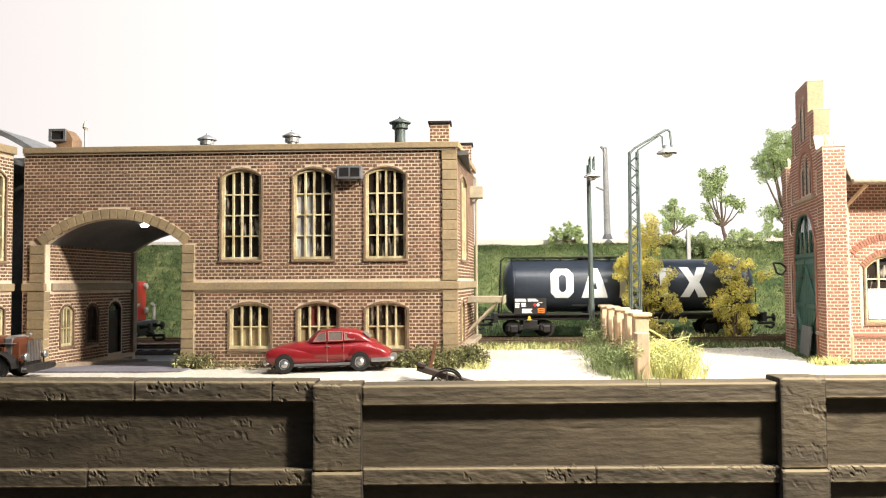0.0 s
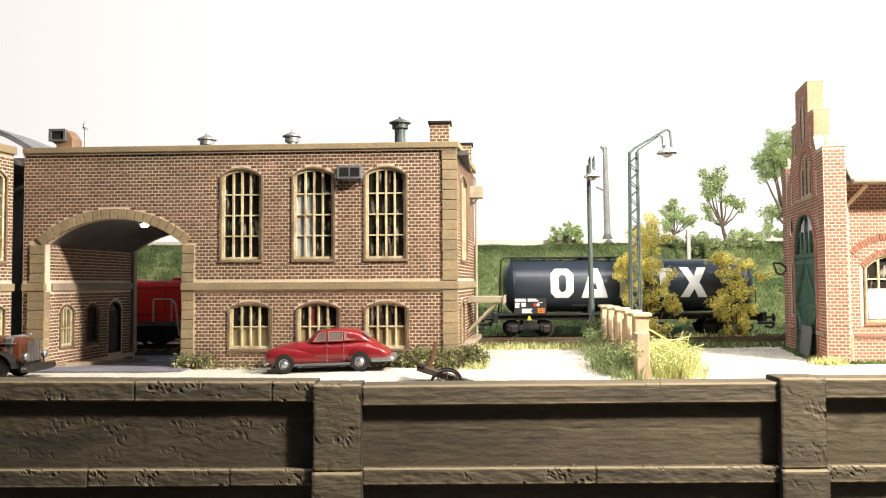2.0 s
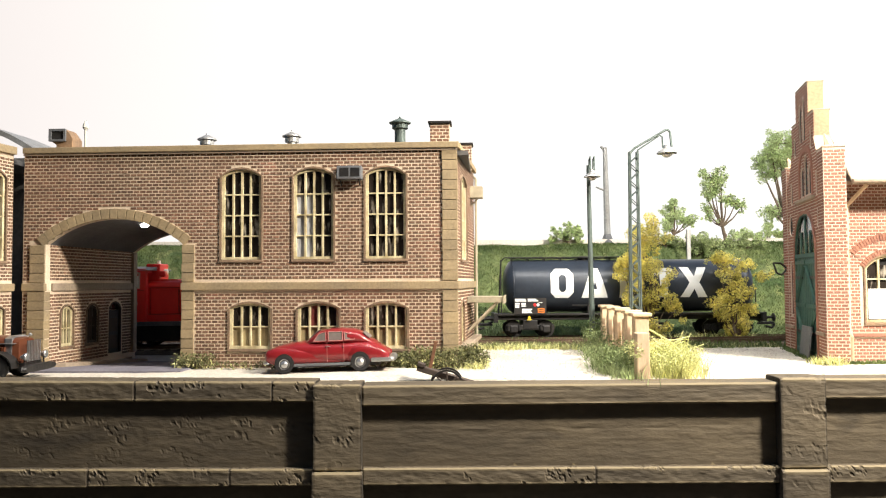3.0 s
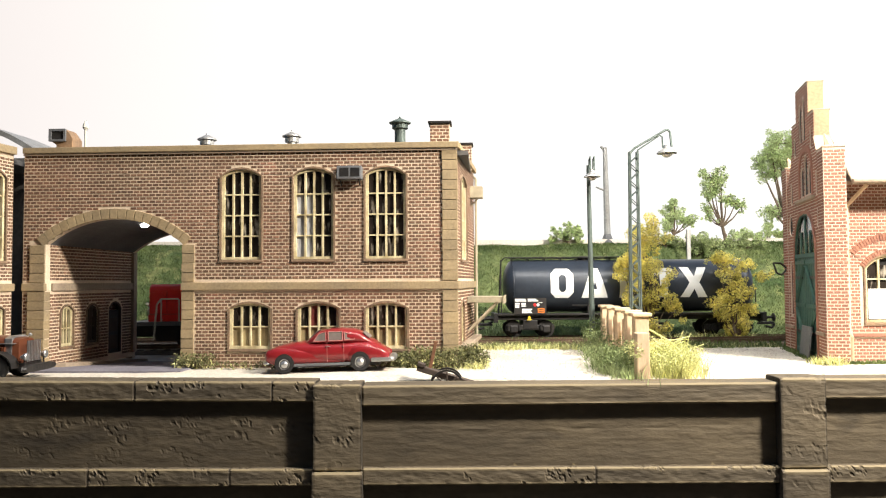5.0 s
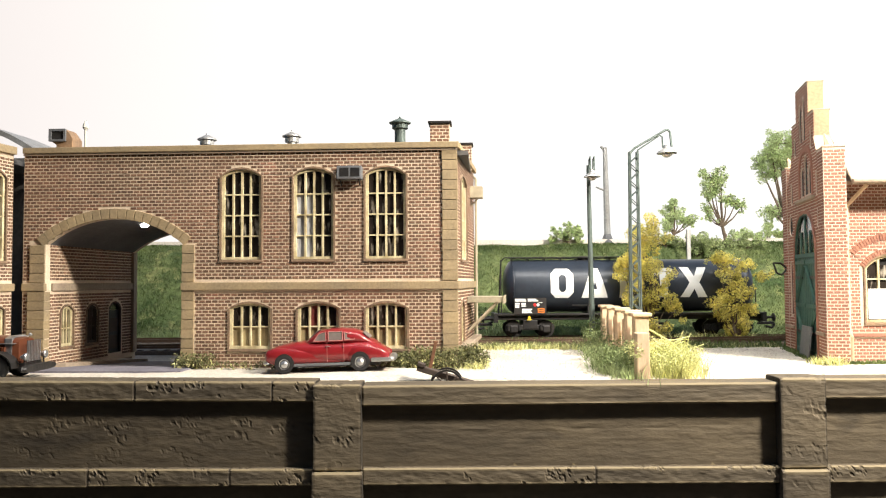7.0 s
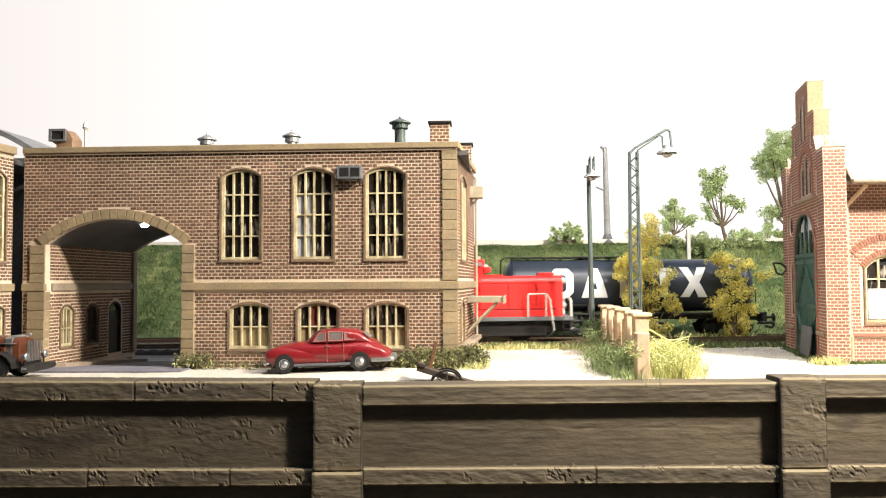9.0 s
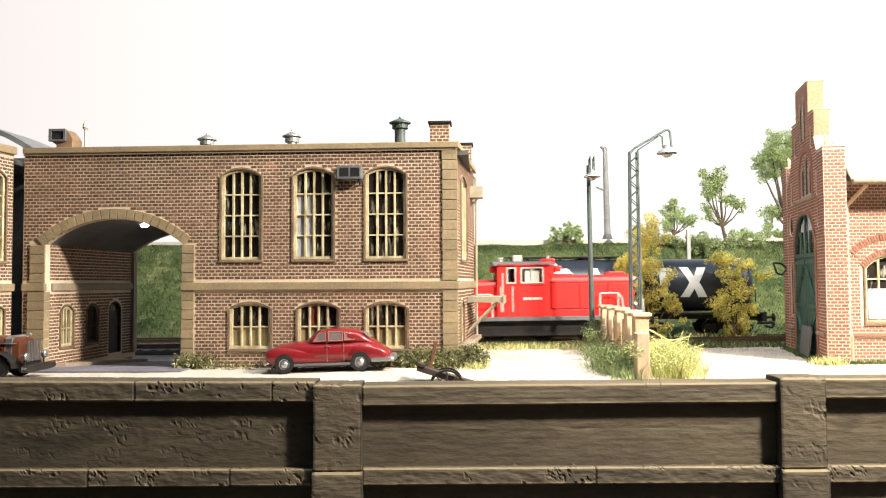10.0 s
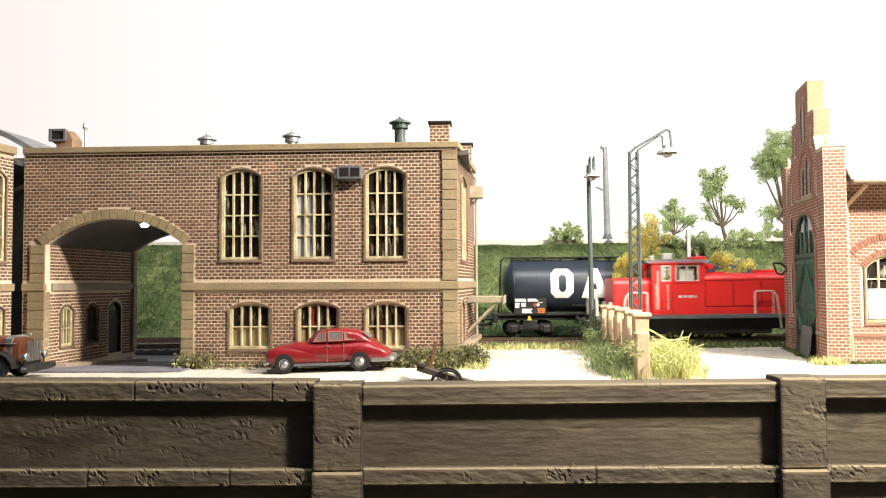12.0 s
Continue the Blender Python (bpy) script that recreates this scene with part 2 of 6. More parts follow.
def slab(outline, holes=(), y0=0.0, y1=0.3):
    """A wall in the x-z plane from y0 to y1, with holes right through it."""
    bm = bmesh.new()
    edges = []
    for loop in (outline, *holes):
        vs = [bm.verts.new((x, y0, z)) for x, z in loop]
        edges += [bm.edges.new((vs[i], vs[(i + 1) % len(vs)])) for i in range(len(vs))]
    bmesh.ops.triangle_fill(bm, use_beauty=True, use_dissolve=False, edges=edges)
    fs = list(bm.faces)
    r = bmesh.ops.extrude_face_region(bm, geom=fs)
    nv = [g for g in r["geom"] if isinstance(g, bmesh.types.BMVert)]
    bmesh.ops.translate(bm, vec=(0, y1 - y0, 0), verts=nv)
    bmesh.ops.recalc_face_normals(bm, faces=bm.faces)
    return bm


def prism(outline, y0, y1, bevel=0.0):
    bm = slab(outline, (), y0, y1)
    if bevel:
        es = [e for e in bm.edges if len(e.link_faces) == 2 and e.calc_face_angle(0) > 0.5]
        bmesh.ops.bevel(bm, geom=es, offset=bevel, segments=2, affect="EDGES", profile=0.6)
    return bm


def arched(x0, x1, z0, zs, zc, n=8):
    """Outline of an opening with a segmental head: springing at zs, crown at zc."""
    c, h, rise = (x0 + x1) / 2, (x1 - x0) / 2, zc - zs
    r = (h * h + rise * rise) / (2 * rise)
    a = math.asin(min(1, h / r))
    return [(x0, z0), (x1, z0)] + [(c + r * math.sin(t), zc - r + r * math.cos(t)) for t in
                                   (a - 2 * a * i / n for i in range(n + 1))]


def pointed(x0, x1, z0, zs, zc, n=6):
    c = (x0 + x1) / 2
    pts = [(x0, z0), (x1, z0)]
    for side in (1, -1):
        seg = []
        for i in range(n + 1):
            t = i / n
            seg.append((c + side * (x1 - x0) / 2 * math.cos(t * math.pi / 2) ** 0.75, zs + (zc - zs) * math.sin(t * math.pi / 2)))
        pts += seg if side == 1 else seg[::-1][1:]
    return pts


def within(poly, x, z):
    hit = False
    for (x0, z0), (x1, z1) in zip(poly, poly[1:] + poly[:1]):
        if (z0 > z) != (z1 > z) and x < (x1 - x0) * (z - z0) / (z1 - z0) + x0:
            hit = not hit
    return hit


def bricks(wall, u0, u1, v0, v1, blocked, material, pick=None, pitch=0.245, course=0.127, gap=0.027, proud=0.014, limit=280):
    """Bricks in running bond on the face of a wall; those in pick=(u0, u1, v0, v1) are objects of their own."""
    hw, hh = (pitch - gap) / 2, (course - gap) / 2
    b = 0.012

    def block(x0, x1, z0, z1, p):
        return [(x0, 0.01, z0), (x1, 0.01, z0), (x1, 0.01, z1), (x0, 0.01, z1),
                (x0 + b, -p, z0 + b), (x1 - b, -p, z0 + b), (x1 - b, -p, z1 - b), (x0 + b, -p, z1 - b)]
    quads = [(4, 5, 6, 7), (0, 1, 5, 4), (1, 2, 6, 5), (2, 3, 7, 6), (3, 0, 4, 7)]
    one = bpy.data.meshes.new("brick")
    one.from_pydata([tuple(c * S for c in v) for v in block(-hw, hw, -hh, hh, proud)], [], quads)
    one.materials.append(material)
    verts, faces, made = [], [], 0
    edge = [(min(p[0] for p in q), max(p[0] for p in q), min(p[1] for p in q), max(p[1] for p in q), q) for q in blocked]
    row = 0
    v = v0 + course / 2
    while v + hh <= v1:
        u = u0 + (pitch / 2 if row % 2 else 0)
        while u < u1 + hw:
            a0, a1 = max(u - hw, u0), min(u + hw, u1)
            near = [q for l, r, b0, t0, q in edge if l <= a1 and r >= a0 and b0 <= v + hh and t0 >= v - hh]
            steps = [a0 + (a1 - a0) * (k + 0.5) / 6 for k in range(6)]
            free = [not any(within(p, s, z) for p in near for z in (v - hh, v + hh)) for s in steps]
            if all(free) and a1 - a0 > 1.9 * hw and pick and made < limit and pick[0] < u < pick[1] and pick[2] < v < pick[3]:
                ob = new("brick", one)
                ob.parent = wall
                ob.location = (u * S, random.uniform(-0.004, 0.003) * S, v * S)
                made += 1
            else:
                k = 0
                while k < 6:
                    if free[k]:
                        e = k
                        while e < 6 and free[e]:
                            e += 1
                        x0, x1 = a0 + (a1 - a0) * k / 6, a0 + (a1 - a0) * e / 6
                        if x1 - x0 > 0.04:
                            n = len(verts)
                            verts += block(x0, x1, v - hh, v + hh, proud + random.uniform(-0.003, 0.004))
                            faces += [tuple(n + i for i in q) for q in quads]
                        k = e
                    else:
                        k += 1
            u += pitch
        v += course
        row += 1
    ob = raw("brickwork", verts, faces, material, wall)
    ob["kind"] = "stuff"
    return ob


def leaves(name, centres, count, size, material, parent=None, spread=0.4, seed=1, flat=1.0):
    """A cloud of small bent leaves about the given centres (x, y, z, radius)."""
    rng = np.random.default_rng(seed)
    verts, faces = [], []
    for cx, cy, cz, r in centres:
        for _ in range(int(count * (r / spread) ** 2) if spread else count):
            d = rng.normal(size=3)
            d /= np.linalg.norm(d) + 1e-9
            rr = r * rng.uniform(0.25, 1.0) ** 0.6
            p = np.array([cx, cy, cz]) + d * rr * np.array([1, 1, flat])
            a, b2 = rng.normal(size=3), rng.normal(size=3)
            a /= np.linalg.norm(a)
            b2 -= a * (a @ b2)
            b2 /= np.linalg.norm(b2) + 1e-9
            s = size * rng.uniform(0.5, 1.3)
            n = len(verts)
            c = np.cross(a, b2) * s * 0.25
            verts += [tuple(p - a * s), tuple(p + b2 * s * 0.6 + c), tuple(p + a * s), tuple(p - b2 * s * 0.6 + c)]
            faces += [(n, n + 1, n + 2), (n, n + 2, n + 3)]
    return raw(name, verts, faces, material, parent)


def blades(name, spots, height, material, parent=None, seed=1, width=0.03, lean=0.5):
    """Grass: one thin bent blade at each spot (x, y, z, factor)."""
    rng = np.random.default_rng(seed)
    verts, faces = [], []
    for x, y, z, k in spots:
        h = height * k * rng.uniform(0.5, 1.3)
        a = rng.uniform(0, 6.283)
        w = width * rng.uniform(0.7, 1.4)
        dx, dy = math.cos(a) * w, math.sin(a) * w
        lx, ly = rng.normal(0, lean * h * 0.5), rng.normal(0, lean * h * 0.5)
        n = len(verts)
        verts += [(x - dx, y - dy, z), (x + dx, y + dy, z), (x + lx * 0.4 + dx * 0.7, y + ly * 0.4 + dy * 0.7, z + h * 0.6),
                  (x + lx * 0.4 - dx * 0.7, y + ly * 0.4 - dy * 0.7, z + h * 0.6), (x + lx, y + ly, z + h)]
        faces += [(n, n + 1, n + 2, n + 3), (n + 3, n + 2, n + 4)]
    return raw(name, verts, faces, material, parent)


# ---- ground, backdrop, embankment ----
def rail_z(x):
    return 0.155 + 0.0075 * x


def make_ground():
    xs = [-400, -60] + [-40 + 1.0 * i for i in range(81)] + [60, 400]
    ys = [(-300, -5.0), (24.9, -5.0), (25.0, 0.0), (25.3, 0.0), (25.7, 0.0), (26.0, 0.0), (26.3, 0.0), (26.7, 0.0)] + [(27.2 + 0.8 * i, 0.0) for i in range(13)] + [(37.4, 0.0), (38.2, -0.3), (39.5, -0.35), (41.5, -0.35), (60, -0.3), (500, -0.3)]
    verts, faces = [], []
    for y, level in ys:
        for x in xs:
            z = level
            k = 0.05 if 25.2 < y < 38 and abs(x) < 45 else 0
            if 25 <= y < 25.9 and -1.5 < x < 2.5:
                z -= 0.74
            if x < -8 and 29.5 < y < 41:
                z = -0.4 * min(1, (y - 29.5) / 6) if y < 39 else -0.06 if y < 40 else -0.35
            if 26 < y < 30 and -6.5 < x < -0.5:
                z += 0.1 * max(0.0, 1 - abs(x + 2.6) / 3.4)
            verts.append((x, y, z + k * (noise.noise((x * 0.6, y * 0.6, 3.1)) - 0.3)))
    n = len(xs)
    for j in range(len(ys) - 1):
        for i in range(n - 1):
            a = j * n + i
            faces.append((a, a + 1, a + n + 1, a + n))
    ob = raw("ground", verts, faces, M_GRAVEL)
    ob.data.materials.append(M_FLOOR)
    for f in ob.data.polygons:
        f.material_index = 1 if f.center.z < -1.0 * S else 0
    tagged(ob, "pale gravel yard ground of the model railway", "ground", kind="structure")


def bank_z(x, y):
    t = min(1, max(0, (y - 47.6) / 8.6))
    t = t * t * (3 - 2 * t)
    top = 5.75 + 0.5 * noise.noise((x * 0.12, 0, 7)) * 0.5
    return -0.2 + (top + 0.2) * t + 0.35 * math.sin(min(1, t) * math.pi) * noise.noise((x * 0.35, y * 0.5, 1)) + 0.05 * noise.noise((x * 2, y * 2, 4))


def make_bank():
    xs = [-60 + 0.5 * i for i in range(221)]
    ys = [47.2 + 0.45 * i for i in range(22)] + [58, 60, 64, 70, 80]
    verts, faces = [], []
    for y in ys:
        for x in xs:
            verts.append((x, y, bank_z(x, y)))
    n = len(xs)
    for j in range(len(ys) - 1):
        for i in range(n - 1):
            a = j * n + i
            faces.append((a, a + 1, a + n + 1, a + n))
    ob = raw("embankment", verts, faces, M_GRASS)
    tagged(ob, "grass-covered railway embankment behind the tracks", "embankment", kind="structure")
    rng = np.random.default_rng(5)
    spots = []
    for _ in range(90000):
        x = rng.uniform(1, 26) if rng.uniform() < 0.72 else rng.uniform(-24, -15)
        y = rng.uniform(47.4, 57.5)
        patch = noise.noise((x * 0.4, y * 0.5, 11))
        spots.append((x, y, bank_z(x, y) - 0.03, 0.8 + 0.7 * max(-0.5, patch)))
    tagged(blades("bank_grass", spots, 0.2, M_BLADE, seed=6, width=0.016, lean=1.0), "short green grass on the embankment", "grass", kind="stuff")
    spots = []
    for _ in range(5200):
        x = rng.uniform(1, 20) if rng.uniform() < 0.65 else rng.uniform(-21, -15)
        y = 47.0 + abs(rng.normal(0, 0.7))
        k = max(0.15, 0.5 + noise.noise((x * 0.9, y, 5)) * 1.3)
        spots.append((x, y, bank_z(x, y) - 0.05, k))
    tagged(blades("pale_bank_grass", spots, 0.7, M_PALEGRASS, seed=16, width=0.02, lean=0.9), "tall pale grass at the embankment foot", "grass", kind="stuff")
    bm = bmesh.new()
    box(bm, -60, 60, 57.2, 58.6, 5.7, 6.2)
    tagged(finish("upper_road", bm, M_ROOFLIGHT), "beige road edge along the top of the embankment", "road", kind="structure")


def make_backdrop():
    # emission stands in for light falling on the board, dimmer towards -x
    m = bpy.data.materials.new("glowing_backdrop")
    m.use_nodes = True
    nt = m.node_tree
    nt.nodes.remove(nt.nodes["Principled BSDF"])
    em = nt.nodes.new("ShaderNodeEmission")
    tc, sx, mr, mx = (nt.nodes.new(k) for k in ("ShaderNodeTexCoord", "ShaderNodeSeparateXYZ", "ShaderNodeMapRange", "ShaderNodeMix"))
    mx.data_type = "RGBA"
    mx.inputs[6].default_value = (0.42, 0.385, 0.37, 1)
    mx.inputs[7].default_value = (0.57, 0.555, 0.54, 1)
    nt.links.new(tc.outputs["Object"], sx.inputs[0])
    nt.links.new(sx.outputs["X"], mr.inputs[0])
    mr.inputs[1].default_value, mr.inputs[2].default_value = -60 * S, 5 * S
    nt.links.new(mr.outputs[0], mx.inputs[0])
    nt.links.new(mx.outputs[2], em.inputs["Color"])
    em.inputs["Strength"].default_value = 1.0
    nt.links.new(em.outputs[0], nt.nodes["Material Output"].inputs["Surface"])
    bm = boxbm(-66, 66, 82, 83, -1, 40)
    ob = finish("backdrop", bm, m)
    tagged(ob, "self-glowing white sky backdrop board, greyer to the left", "backdrop", kind="structure")


# ---- tracks ----
def make_track(y, grade, label):
    g = math.degrees(math.atan(0.0075)) if grade else 0
    z0 = 0.155 if grade else 0.06
    t = thing("railway_track", pose(0, y, z0, 0, -g, 0), label, "track", kind="structure")
    bm = prism([(-1.9, -0.5), (1.9, -0.5), (1.55, -0.17), (-1.55, -0.17)], -42, 42)
    bmesh.ops.rotate(bm, matrix=Matrix.Rotation(radians(90), 3, "Z"), verts=bm.verts)
    part("ballast_bed", bm, M_BALLAST, t)
    for s in (-0.74, 0.74):
        bm = bmesh.new()
        box(bm, -42, 42, s - 0.07, s + 0.07, -0.18, -0.15)
        box(bm, -42, 42, s - 0.02, s + 0.02, -0.15, -0.04)
        box(bm, -42, 42, s - 0.04, s + 0.04, -0.04, 0.0)
        part("rail", bm, M_RAIL, t)
    me = None
    for i in range(-60, 61):
        if me is None:
            ob = part("sleeper", boxbm(-0.13, 0.13, -1.25, 1.25, -0.3, -0.14, bevel=0.02), M_WOODDARK, t)
            me = ob.data
        else:
            ob = new("sleeper", me)
            ob.parent = t
        ob.location = (i * 0.65 * S, 0, 0)
    rng = np.random.default_rng(3 if grade else 4)
    spots = []
    for _ in range(2600):
        x = rng.uniform(-8, 20)
        yy = y + rng.choice([-1, 1]) * rng.uniform(1.3, 2.2)
        if grade and yy > y - 1.45 and yy < y + 1.45:
            continue
        spots.append((x, yy, (rail_z(x) if grade else 0.05) - 0.35, 1))
    tagged(blades("track_weeds", spots, 0.35, M_BLADE, seed=8, width=0.03), "weeds along the railway ballast", "grass", kind="stuff")


# ---- foreground retaining wall ----
def beam(x0, x1, ring, step=0.11, amp=0.02, chip=0.05, seed=0.0, along=0.9):
    """A weathered concrete beam along x with the cross-section ring (y, z)."""
    dense = []
    for (ya, za), (yb, zb) in zip(ring, ring[1:] + ring[:1]):
        k = max(1, int(math.hypot(yb - ya, zb - za) / min(0.11, step * 1.3)))
        dense += [(ya + (yb - ya) * i / k, za + (zb - za) * i / k) for i in range(k)]
    cy = sum(p[0] for p in dense) / len(dense)
    cz = sum(p[1] for p in dense) / len(dense)
    nx = max(2, int((x1 - x0) / step))
    verts, faces = [], []
    for i in range(nx + 1):
        x = x0 + (x1 - x0) * i / nx
        end = 0.015 if i in (0, nx) else 0.0
        for y, z in dense:
            p = (x * along + seed, y * 2.5, z * 2.5)
            d = amp * noise.noise((p[0] * 2.2, p[1] * 2, p[2] * 2)) + amp * 0.6 * noise.noise((p[0] * 6, p[1] * 4, p[2] * 4))
            c = noise.noise((p[0] * 1.2 + 9, p[1] * 0.9, p[2] * 0.9))
            f = noise.noise((x * 8 + seed, y * 9, z * 9)) + 0.4 * noise.noise((x * 21 + seed, y * 21, z * 21))
            if c > 0.2 and f > 0.12:
                d -= chip * min(1, (f - 0.12) * 3)
            v = Vector((y - cy, z - cz))
            v.normalize()
            verts.append((x, y + v.x * (d - end), z + v.y * (d - end)))
    n = len(dense)
    for i in range(nx):
        for j in range(n):
            a, b = i * n + j, i * n + (j + 1) % n
            faces.append((a, b, b + n, a + n))
    faces.append(tuple(range(n)))
    faces.append(tuple(reversed(range(nx * n, nx * n + n))))
    return verts, faces


def rect(y0, y1, z0, z1, r=0.04):
    return [(y0, z0 + r), (y0 + r, z0), (y1 - r, z0), (y1, z0 + r), (y1, z1 - r), (y1 - r, z1), (y0 + r, z1), (y0, z1 - r)]


def make_front_wall():
    t = thing("retaining_wall", pose(0, 0, 0), "weathered concrete retaining wall with piers and sunk panels", "wall", kind="structure")

    def put(name, x0, x1, ring, seed, amp=0.02, chip=0.05, tilt=0.0, step=0.11, along=0.9):
        v, f = beam(x0, x1, ring, step, amp, chip, seed, along)
        v = [(x, y, z + tilt * (x - x0)) for x, y, z in v]
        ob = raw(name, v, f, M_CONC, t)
        return ob
    # bays: x from, x to, top of the coping, tilt along x
    bays = ((-17.5, -3.9, 0.27, -0.0085), (-2.48, 10.18, 0.02, 0.003), (11.5, 20.0, 0.16, 0.0))
    for i, (x0, x1, top, tilt) in enumerate(bays):
        cuts = (x0, -9.4, -5.22, x1) if i == 0 else (x0, x1)
        for a, b in zip(cuts, cuts[1:]):
            put("coping", a, b - 0.012, rect(24.18, 25.25, top - 0.62 + tilt * (a - x0), top + tilt * (a - x0), 0.05), 3 + 7 * i + a, 0.016, 0.04 if i == 0 else 0.0, tilt, along=0.9 if i == 0 else 0.2, step=0.045)
        put("panel", x0 - 0.1, x1 + 0.1, rect(24.5, 25.2, -2.56, -0.3, 0.02), 21 + 5 * i, 0.02, 0.03 if i == 0 else 0.0, along=0.8 if i == 0 else 0.2, step=0.06)
        cuts = (x0, -10.8, -6.5, x1) if i == 0 else (x0, 4.6, x1) if i == 1 else (x0, x1)
        lt = -0.004 if i == 0 else 0
        for a, b in zip(cuts, cuts[1:]):
            put("ledge", a, b - 0.012, rect(24.2, 25.2, -2.98, -2.47 - (0.0 if i else -0.05) + lt * (a - x0), 0.04), 40 + 5 * i + a, 0.016, 0.04, lt, step=0.05)
        put("lower_panel", x0 - 0.1, x1 + 0.1, rect(24.5, 25.2, -5.2, -2.9, 0.02), 60 + 5 * i, 0.02, 0.03, step=0.2)
    for i, (x0, x1, top) in enumerate(((-3.95, -2.5, 0.08), (10.18, 11.55, 0.2))):
        put("pier", x0, x1, rect(24.06, 25.2, -2.52, top, 0.05), 80 + 9 * i, 0.01, 0.04, step=0.07, along=1.3)
        put("pier_foot", x0 - 0.03, x1 + 0.03, rect(23.98, 25.2, -5.2, -2.54, 0.06), 90 + 9 * i, 0.012, 0.04, step=0.09)


# ---- factory house ----
def window(house, m, cx, w, z0, zs, zc, cols, rows, split=None, blind=False, curtain=False, rag=False, paint=None):
    """A segmental-headed window with cream frame, glazing bars, panes and sill."""
    x0, x1 = cx - w / 2, cx + w / 2
    e = 0.1
    paint = paint or M_CREAM
    outer = arched(x0, x1, z0, zs, zc)
    inner = arched(x0 + e, x1 - e, z0 + e, zs + 0.01, zc - e)
    win = part("window", slab(outer, (inner,), 0.04, 0.2), paint, house, m=m)
    trim = arched(x0 - 0.07, x1 + 0.07, z0 - 0.06, zs, zc + 0.07)
    part("surround", slab(trim, (outer,), -0.05, 0.06), M_SURROUND, win)
    part("sill", boxbm(x0 - 0.08, x1 + 0.08, -0.08, 0.1, z0 - 0.11, z0 - 0.03, bevel=0.02), M_SURROUND, win)
    zt = zc - e
    for i in range(1, cols):
        x = x0 + e + (x1 - x0 - 2 * e) * i / cols
        part("glazing_bar", boxbm(x - 0.04, x + 0.04, 0.06, 0.15, z0 + e, zt - abs(x - cx) * 0.1 + 0.03, bevel=0.01), paint, win)
    lines = [split] if split else [z0 + e + (zs + 0.1 - z0 - e) * j / rows for j in range(1, rows)]
    for z in lines:
        part("glazing_bar", boxbm(x0 + e - 0.02, x1 - e + 0.02, 0.066, 0.14, z - 0.027, z + 0.027, bevel=0.008), paint, win)
    levels = [z0 + e - 0.03] + lines + [zt + 0.0]
    for j in range(len(levels) - 1):
        for i in range(cols):
            a = x0 + e - 0.02 + (x1 - x0 - 2 * e + 0.04) * i / cols
            b = x0 + e - 0.02 + (x1 - x0 - 2 * e + 0.04) * (i + 1) / cols
            material = M_GLASS
            if blind and j == 0:
                material = M_BLIND
            if curtain and i < 2 and j < len(levels) - 2:
                material = M_CURTAIN
            if rag and i == 1 and j == 1:
                material = M_WIN_RED
            top = levels[j + 1] if j < len(levels) - 2 else min(zt - 0.01, zs + 0.12)
            part("pane", boxbm(a + 0.002, b - 0.002, 0.15, 0.165, levels[j] + 0.002, top - 0.002), material, win)
    # near-black sheet in place of the unlit room behind the panes
    part("dark_room", boxbm(x0 + 0.02, x1 - 0.02, 0.205, 0.25, z0 + 0.02, zc - 0.02), M_INSIDE_SHADE, win)
    return win


def stones(house, x0, x1, z0, z1, y0, y1, step=0.365):
    n = max(1, round((z1 - z0) / step))
    h = (z1 - z0) / n
    for i in range(n):
        j = random.uniform(-0.01, 0.01)
        part("stone", boxbm(x0 + j, x1 + j, y0 + random.uniform(-0.008, 0.008), y1, z0 + i * h + 0.008, z0 + (i + 1) * h - 0.008, bevel=0.018), M_STONE, house)


UPPER = (-8.13, -5.37, -2.64)
LOWER = (-7.78, -5.19, -2.62)


